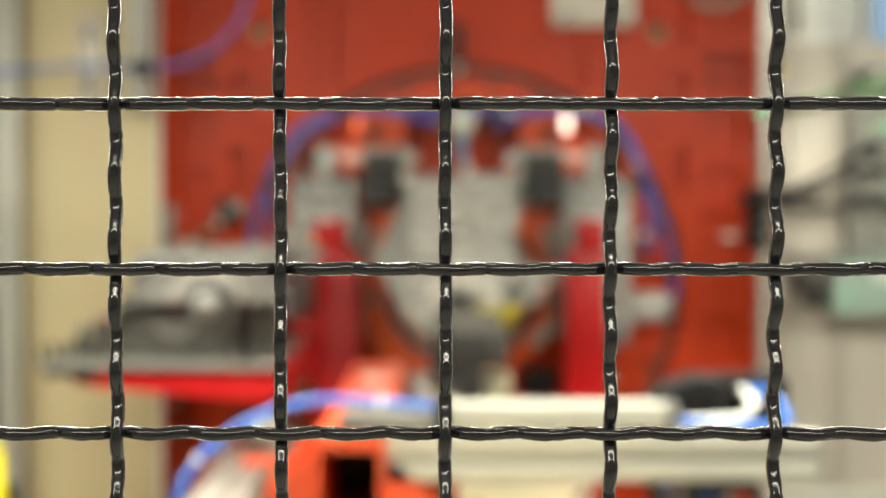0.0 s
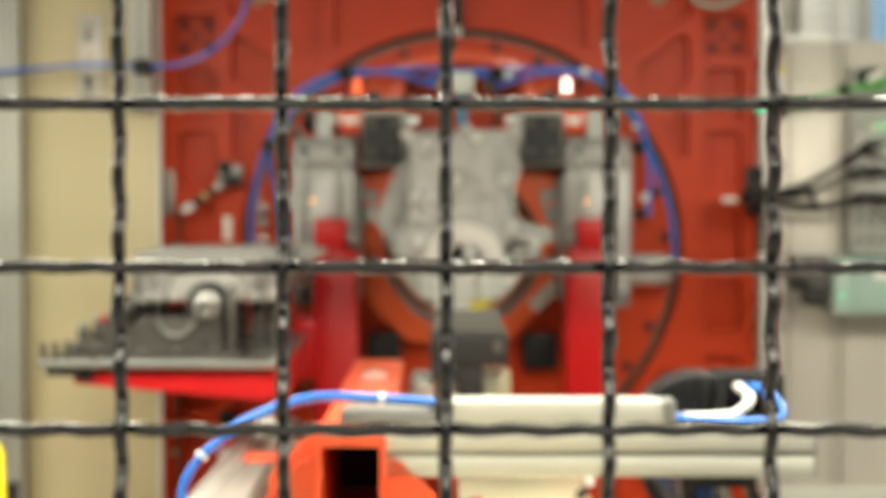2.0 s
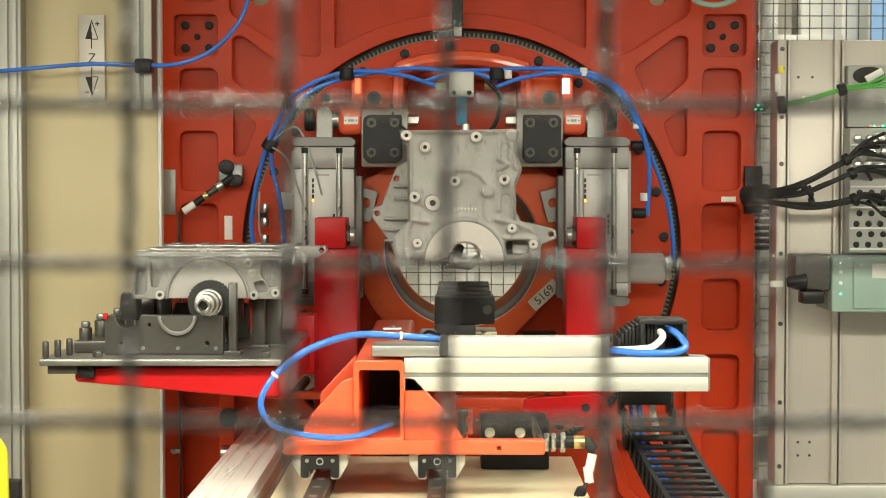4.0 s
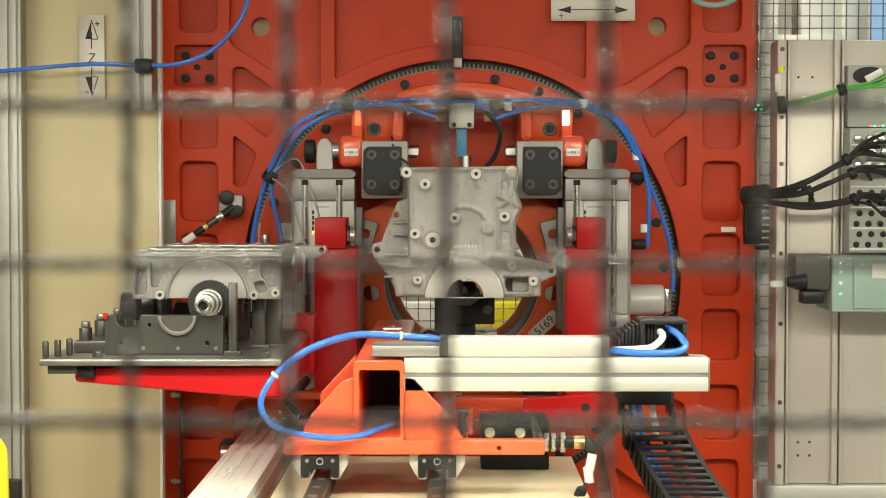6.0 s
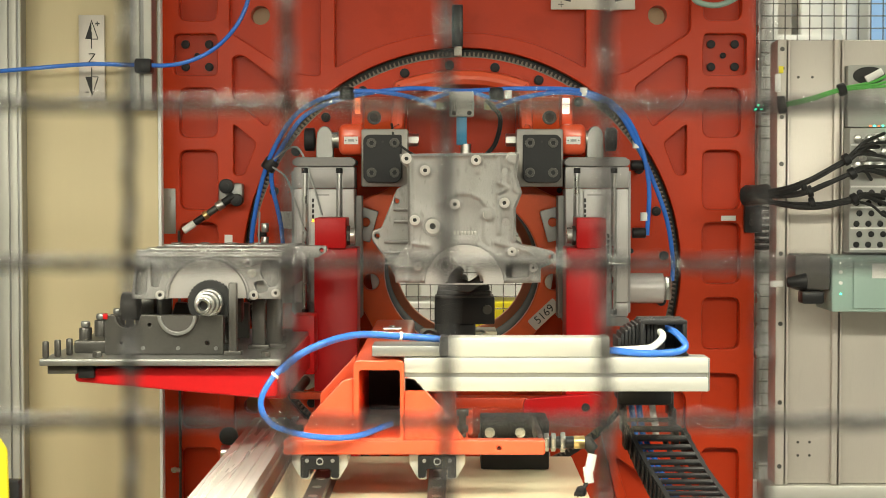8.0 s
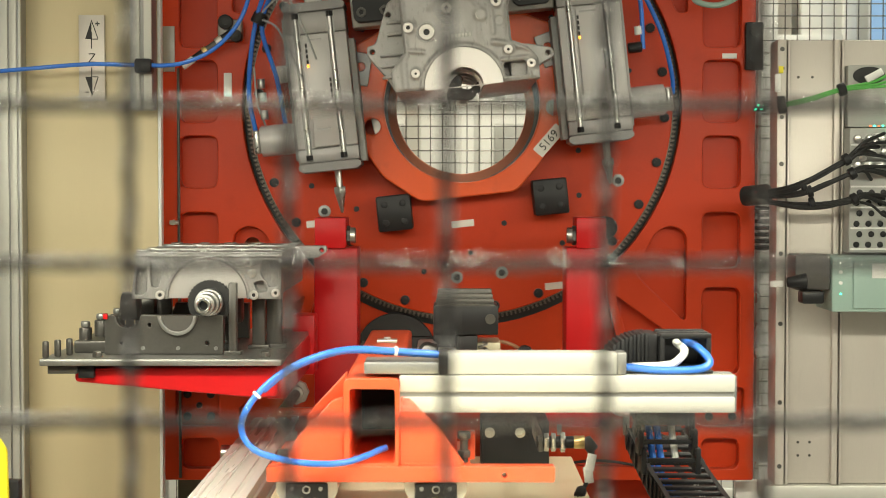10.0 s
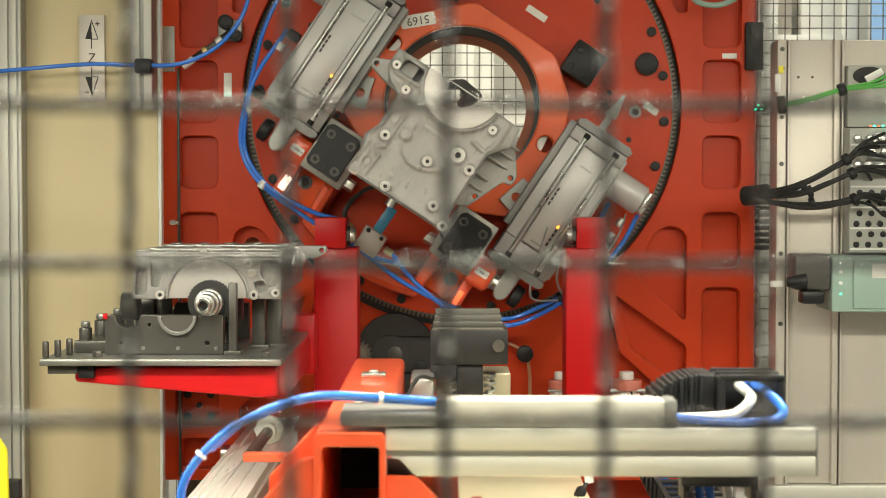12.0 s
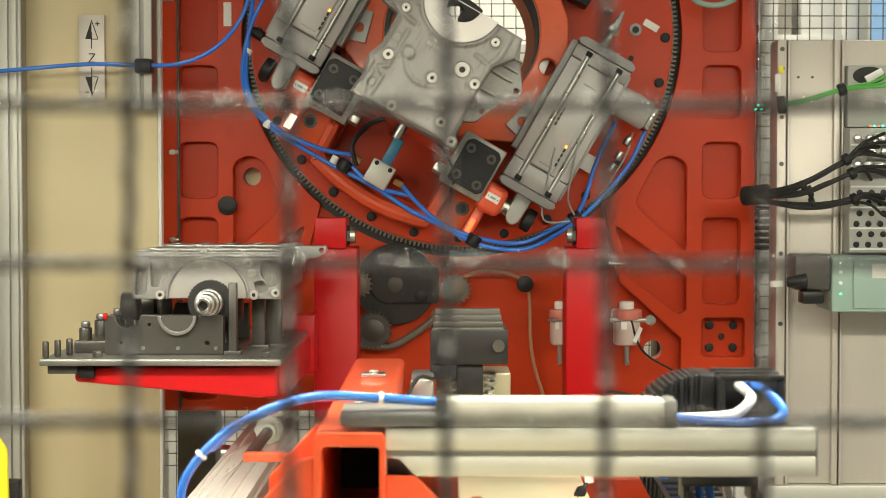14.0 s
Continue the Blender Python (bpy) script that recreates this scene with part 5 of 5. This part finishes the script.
# ---- right: cabinet with valves and cables ----
def control_cabinet():
    t = thing("control_cabinet", BASE, "galvanised sheet control panel with valve terminals", "cabinet")
    part("back_sheet", box(B(), 558, 1100, 2905, 2960, -512, 249, 2), SHEET, t)
    for x, w, z1 in ((558, 16, 249), (576, 5, 249), (655, 10, 249), (668, 4, 249)):
        part("fold", box(B(), x, x + w, 2893, 2906, -512, z1, 1.5), SHEET, t)
    part("bottom_rail", box(B(), 540, 1100, 2890, 2960, -540, -513, 2), ALU, t)
    part("stand", box(B(), 600, 1090, 2900, 2980, -1398, -541, 2), SHEET, t)
    hole = finish(rod(B(), (0, 0, 0), (0, -1, 0), 4, n=12), "rivet", DARK_STEEL)
    for z in (233, 200, 118, 38, -115, -235, -370, -480):
        piece("rivet", hole, t, Matrix.Translation((0.566, 2.8928, z / 1000)))
    for x, z in ((596, 186), (620, 186), (600, -440), (620, -440), (600, -463), (620, -463)):
        piece("rivet", hole, t, Matrix.Translation((x / 1000, 2.9048, z / 1000)) @ Matrix.Scale(0.6, 4))
    part("cable_entry", box(B(), 675, 900, 2880, 2905, 100, 205, 2), TERMINAL, t, "grey cable entry plate")
    # the plate is closed: a black oval paints the shade of its opening
    part("cable_opening_dark", slab([(710 + 27 * math.cos(radians(q)), 187 + 15 * math.sin(radians(q))) for q in range(0, 360, 15)], [], 2876, 2880), RUBBER, t, "dark oval disc standing in for a shaded cable opening")
    v = part("valve_terminal", box(B(), 672, 900, 2850, 2905, -112, 98, 2), TERMINAL, t, "grey valve terminal full of round ports")
    port = finish(rod(B(), (0, 0, 0), (0, -2.5, 0), 5.2, n=16, bevel=0.8), "port", BLACK)
    nut = finish(rod(B(), (0, 0, 0), (0, -9, 0), 6.5, n=12, bevel=2), "port_fitting", STEEL)
    for i in range(6):
        for j in range(9):
            z = -98 + j * 17.5 if j < 6 else -96 + j * 22
            up = j >= 6
            piece("port_fitting" if up else "port", nut if up else port, v, Matrix.Translation(((684 + i * 20 + (j % 2) * 5) / 1000, 2.850, z / 1000)))
    for j in range(6):
        part("label_strip", box(B(), 674, 900, 2848, 2850.2, -107 + j * 35, -104 + j * 35), WHITE, v)
    for i, m in enumerate((LED_ORANGE, LED_GREEN, LED_ORANGE, LED_GREEN, LED_GREEN, LED_GREEN, LED_ORANGE)):
        part("led", rod(B(), (706 + i * 7, 2850, 101), (706 + i * 7, 2847, 101), 1.7, n=10), m, v)
    rng = random.Random(6)
    for i in range(16):
        x, z = 690 + rng.random() * 60, 24 + rng.random() * 64
        g = rod(B(), (x, 2850, z), (x + rng.uniform(-4, 4), 2832, z + rng.uniform(-3, 5)), 4.5, n=10, bevel=1)
        part("plug", g, WHITE if i % 2 else STEEL, v)
    part("green_module", box(B(), 626, 900, 2770, 2895, -206, -116, 4), GREEN_GREY, t, "grey-green bus module")
    part("module_face", box(B(), 660, 900, 2764, 2771, -200, -122, 3), GREEN_GREY, t)
    part("module_label", box(B(), 690, 780, 2762, 2764.5, -150, -126, 1), WHITE, t)
    for i in range(3):
        part("led", rod(B(), (640, 2770, -140 - i * 18), (640, 2767, -140 - i * 18), 1.3 if i == 2 else 3, n=10), LED_GREEN if i == 2 else WHITE, t)
    c = part("connector", box(B(), 566, 624, 2772, 2840, -170, -112, 4), JAW, t, "large dark plug connector")
    part("connector_latch", box(B(), 576, 613, 2764, 2800, -192, -171, 4), BLACK, c)
    part("connector_cone", rod(B(), (552, 2770, -157), (584, 2768, -155), 8, 14, n=20, bevel=2), BLACK, c)
    part("connector_tag", box(B(), 530, 552, 2796, 2800, -166, -156, 1), WHITE, c)
    part("led_tag", box(B(), 520, 540, 2900, 2906, 128, 136), BLACK, t)
    for i in range(4):
        part("led", box(B(), 521 + i * 5, 524 + i * 5, 2897, 2900, 130 + (i % 2) * 6, 134 + (i % 2) * 6), LED_GREEN, t)
    part("type_plate", box(B(), 560, 568, 2890, 2893, 192, 204, 0.6), YELLOW, t)
    part("paper_tag", box(B(), 553, 563, 2889, 2891, 160, 190, 0.5), WHITE, t, "white paper tag")


control_cabinet()


def cable_bundle():
    t = thing("cable_bundle", BASE, "tied bundle of black cables fanning out to the valves", "cables")
    rng = random.Random(3)
    strands = [[(505, 2866, -14), (564, 2815, -5), (606, 2800, 17), (655, 2800, 44)], [(505, 2866, -17), (574, 2812, -14), (620, 2798, 2), (664, 2798, 21)], [(505, 2866, -19), (578, 2812, -33), (630, 2798, -30), (668, 2798, -21)]]
    fans = [(66, 38), (50, 16), (46, 12)]
    for line, (dx, dz) in zip(strands, fans):
        x, y, z = line[-1]
        for i in range(5):
            jit = [(rng.uniform(-3, 3), rng.uniform(-3, 3), rng.uniform(-4, 4)) for _ in line]
            run = [tuple(p + q for p, q in zip(c, d)) for c, d in zip(line, jit)]
            end = (x + dx + rng.uniform(-10, 50), 2844, z + dz * (0.4 + 0.3 * i) - 16)
            part("cable", hose(B(), run + [(x + dx * 0.45, 2806, z + dz * (0.25 + 0.12 * i)), end], 3.0, 8, 6), RUBBER, t)
        part("cable_tie", rod(B(), (x - 5, y, z - 3), (x + 5, y, z + 3), 10, n=14, bevel=2), BLACK, t)
        x, y, z = line[1]
        part("cable_tie", rod(B(), (x + 18, y - 4, z + 4), (x + 27, y - 5, z + 7), 10, n=14, bevel=2), BLACK, t)
    part("thin_cable", hose(B(), [(668, 2798, -24), (700, 2810, -32), (730, 2820, -52), (800, 2830, -70)], 2.4, 8, 6), RUBBER, t)
    part("sleeve", rod(B(), (498, 2872, -17), (536, 2842, -13), 17, n=14, bevel=4), RUBBER, t)
    g = thing("green_cables", BASE, "bright green bus cables with a black tie", "cables")
    for dz in (0, 6, -4):
        part("cable", hose(B(), [(560, 2860, 136 + dz * 0.3), (600, 2830, 144 + dz * 0.5), (650, 2815, 160 + dz * 0.4), (705, 2815, 168 + dz), (760, 2820, 184 + dz * 3), (860, 2830, 215 + dz * 4)], 2.4, 8, 6), GREEN, g)
    part("cable_tie", rod(B(), (644, 2815, 158), (656, 2815, 162), 11, n=14, bevel=2), BLACK, g)
    part("cable_gland", rod(B(), (552, 2860, 136), (566, 2858, 138), 15, n=14, bevel=3), BLACK, g)
    part("white_plug", rod(B(), (690, 2815, 176), (716, 2812, 190), 6, n=10), WHITE, g)
    h = thing("green_hose", BASE, "dark green hose arc above the frame", "hose")
    part("hose", hose(B(), [(420, 2950, 330), (430, 2945, 318), (460, 2940, 312), (490, 2945, 322), (520, 2960, 345)], 5, 10), GREEN_GREY, h)


cable_bundle()


# ---- behind: guide column, guard fence, hall equipment ----
def behind():
    t = thing("guide_column", BASE, "steel guide column with bellows beside the lifting frame", "column")
    part("rod", rod(B(), (562, 3090, -1398), (562, 3090, 1000), 5, n=24), STEEL, t)
    for i in range(10):
        part("bellows_ring", rod(B(), (577, 3090, -115 + i * 12), (577, 3090, -108 + i * 12), 32, n=24, bevel=3), BLACK, t)
    part("cross_rail", box(B(), 520, 590, 3060, 3084, -500, -452, 2), GREY, t, "grey cross rail")
    part("cross_rail", box(B(), 520, 590, 3060, 3084, -570, -535, 2), WHITE, t)
    c = thing("lift_column", BASE, "grey steel lifting column behind the frame plate", "column")
    part("column", box(B(), -500, -430, 3100, 3190, -1398, 500, 3), DARK_STEEL, c)
    part("column", box(B(), 380, 450, 3100, 3190, -1398, 500, 3), DARK_STEEL, c)
    part("cross_beam", box(B(), -430, 380, 3110, 3180, -620, -540, 3), RED_ORANGE, c)
    part("apron", box(B(), -425, 375, 3150, 3170, -1398, -621, 2), SHEET, c)
    f = thing("guard_fence", pose(0, 3.62, 0), "welded wire safety fence behind the machine", "fence")
    for i in range(78):
        x = -950 + i * 26
        part("wire", rod(B(), (x, 0, 300), (x, 0, 2600), 1.2, n=6), DARK_STEEL, f)
    for i in range(62):
        z = 800 + i * 26
        part("wire", rod(B(), (-950, 3, z), (1050, 3, z), 1.2, n=6), DARK_STEEL, f)
    for x in (-955, 500, 1055):
        part("post", box(B(), x - 18, x + 18, -6, 34, 0, 2600, 3), ALU, f)
    c = thing("bright_booth", pose(0, 6.0, 0), "bright white booth in the hall behind the fence", "booth")
    part("wall", box(B(), -1000, 1750, 0, 60, 0, 3000, 5), WHITE, c)
    for x in (-500, -150, 330, 620, 1150, 1420):
        part("mullion", box(B(), x, x + 50, -30, 0, 0, 3000, 4), ALU, c)
    for x in (40, 110):
        part("door_frame", box(B(), x, x + 46, -40, 0, 0, 3000, 4), WHITE, c, "white door frame of the booth")
    for x0, x1 in ((-440, -160), (160, 320)):
        for z in (1150, 1420, 1700):
            part("window_pane", box(B(), x0, x1, -12, 0, z, z + 200, 3), TERMINAL, c, "grey window pane")
    b = thing("storage_rack", pose(0, 4.7, 0), "yellow and orange bins on a rack behind the fence", "rack")
    for z in (900, 1180):
        part("shelf", box(B(), -450, 450, 0, 300, z, z + 25, 3), GREY, b)
    for x, m in ((-420, ORANGE), (-200, WHITE), (60, YELLOW), (250, YELLOW)):
        part("bin", box(B(), x, x + 160, -20, 240, 930, 1080, 8), m, b)
    for x in (-450, 430):
        part("upright", box(B(), x, x + 30, 0, 40, 0, 1300, 3), GREY, b)
    s = thing("blue_sheet", pose(0, 5.2, 0), "blue curtain sheet hanging in the hall", "curtain")
    part("sheet", box(B(), 1290, 1700, 0, 20, 5, 3000, 4), BLUE_SHEET, s)
    r = thing("hall_rack", pose(0, 5.4, 0), "pale rack with shelves beyond the fence", "rack")
    for z in (400, 800, 1150, 1500, 1850, 2300):
        part("shelf", box(B(), 760, 1280, 0, 300, z, z + 30, 3), WHITE, r)
    for i, z in enumerate((430, 830, 1180, 1530, 1880)):
        for j in range(3):
            part("carton", box(B(), 800 + j * 160, 930 + j * 160, 20, 260, z, z + 150 + 40 * ((i + j) % 3), 4), (WHITE, HALL, SHEET)[(i + j) % 3], r)
    for x in (760, 1000, 1250):
        part("upright", box(B(), x, x + 40, -10, 40, 0, 2600, 3), WHITE, r)


behind()


# ---- movement ----
def motions():
    times = [i / 10 for i in range(141)]
    focus = [(t, 1 / (1 / NEAR + (1 / FAR - 1 / NEAR) * glide(PULL, t))) for t in times]
    walk(focus_mark, [(t, pose(0, d, EYE - 0.037 * d)) for t, d in focus])
    walk(flash_shutter, [(0, pose(0, 0, 0)), (13.3, pose(0, 0, 0)), (13.37, pose(0.2, 0, 0)), (13.73, pose(0.2, 0, 0)), (13.8, pose(0, 0, 0)), (14.0, pose(0, 0, 0))])
    lift = [(t, pose(AXIS[0], AXIS[1], AXIS[2] + glide(LIFT, t) / 1000)) for t in times]
    walk(frame_plate, lift)
    spin = [(t, pose(AXIS[0], AXIS[1], AXIS[2] + glide(LIFT, t) / 1000, 0, -glide(TURN, t), 0)) for t in times]
    for ob in rotor:
        walk(ob, spin)
    walk(slide, [(t, pose(0, glide(REACH, t), EYE)) for t in times])
    # the loop of the chain rolls in as the slide goes back
    walk(chain_loop, [(t, pose(max(0, glide(REACH, t) - 1.93) * 0.2, 0, 0)) for t in times])


motions()
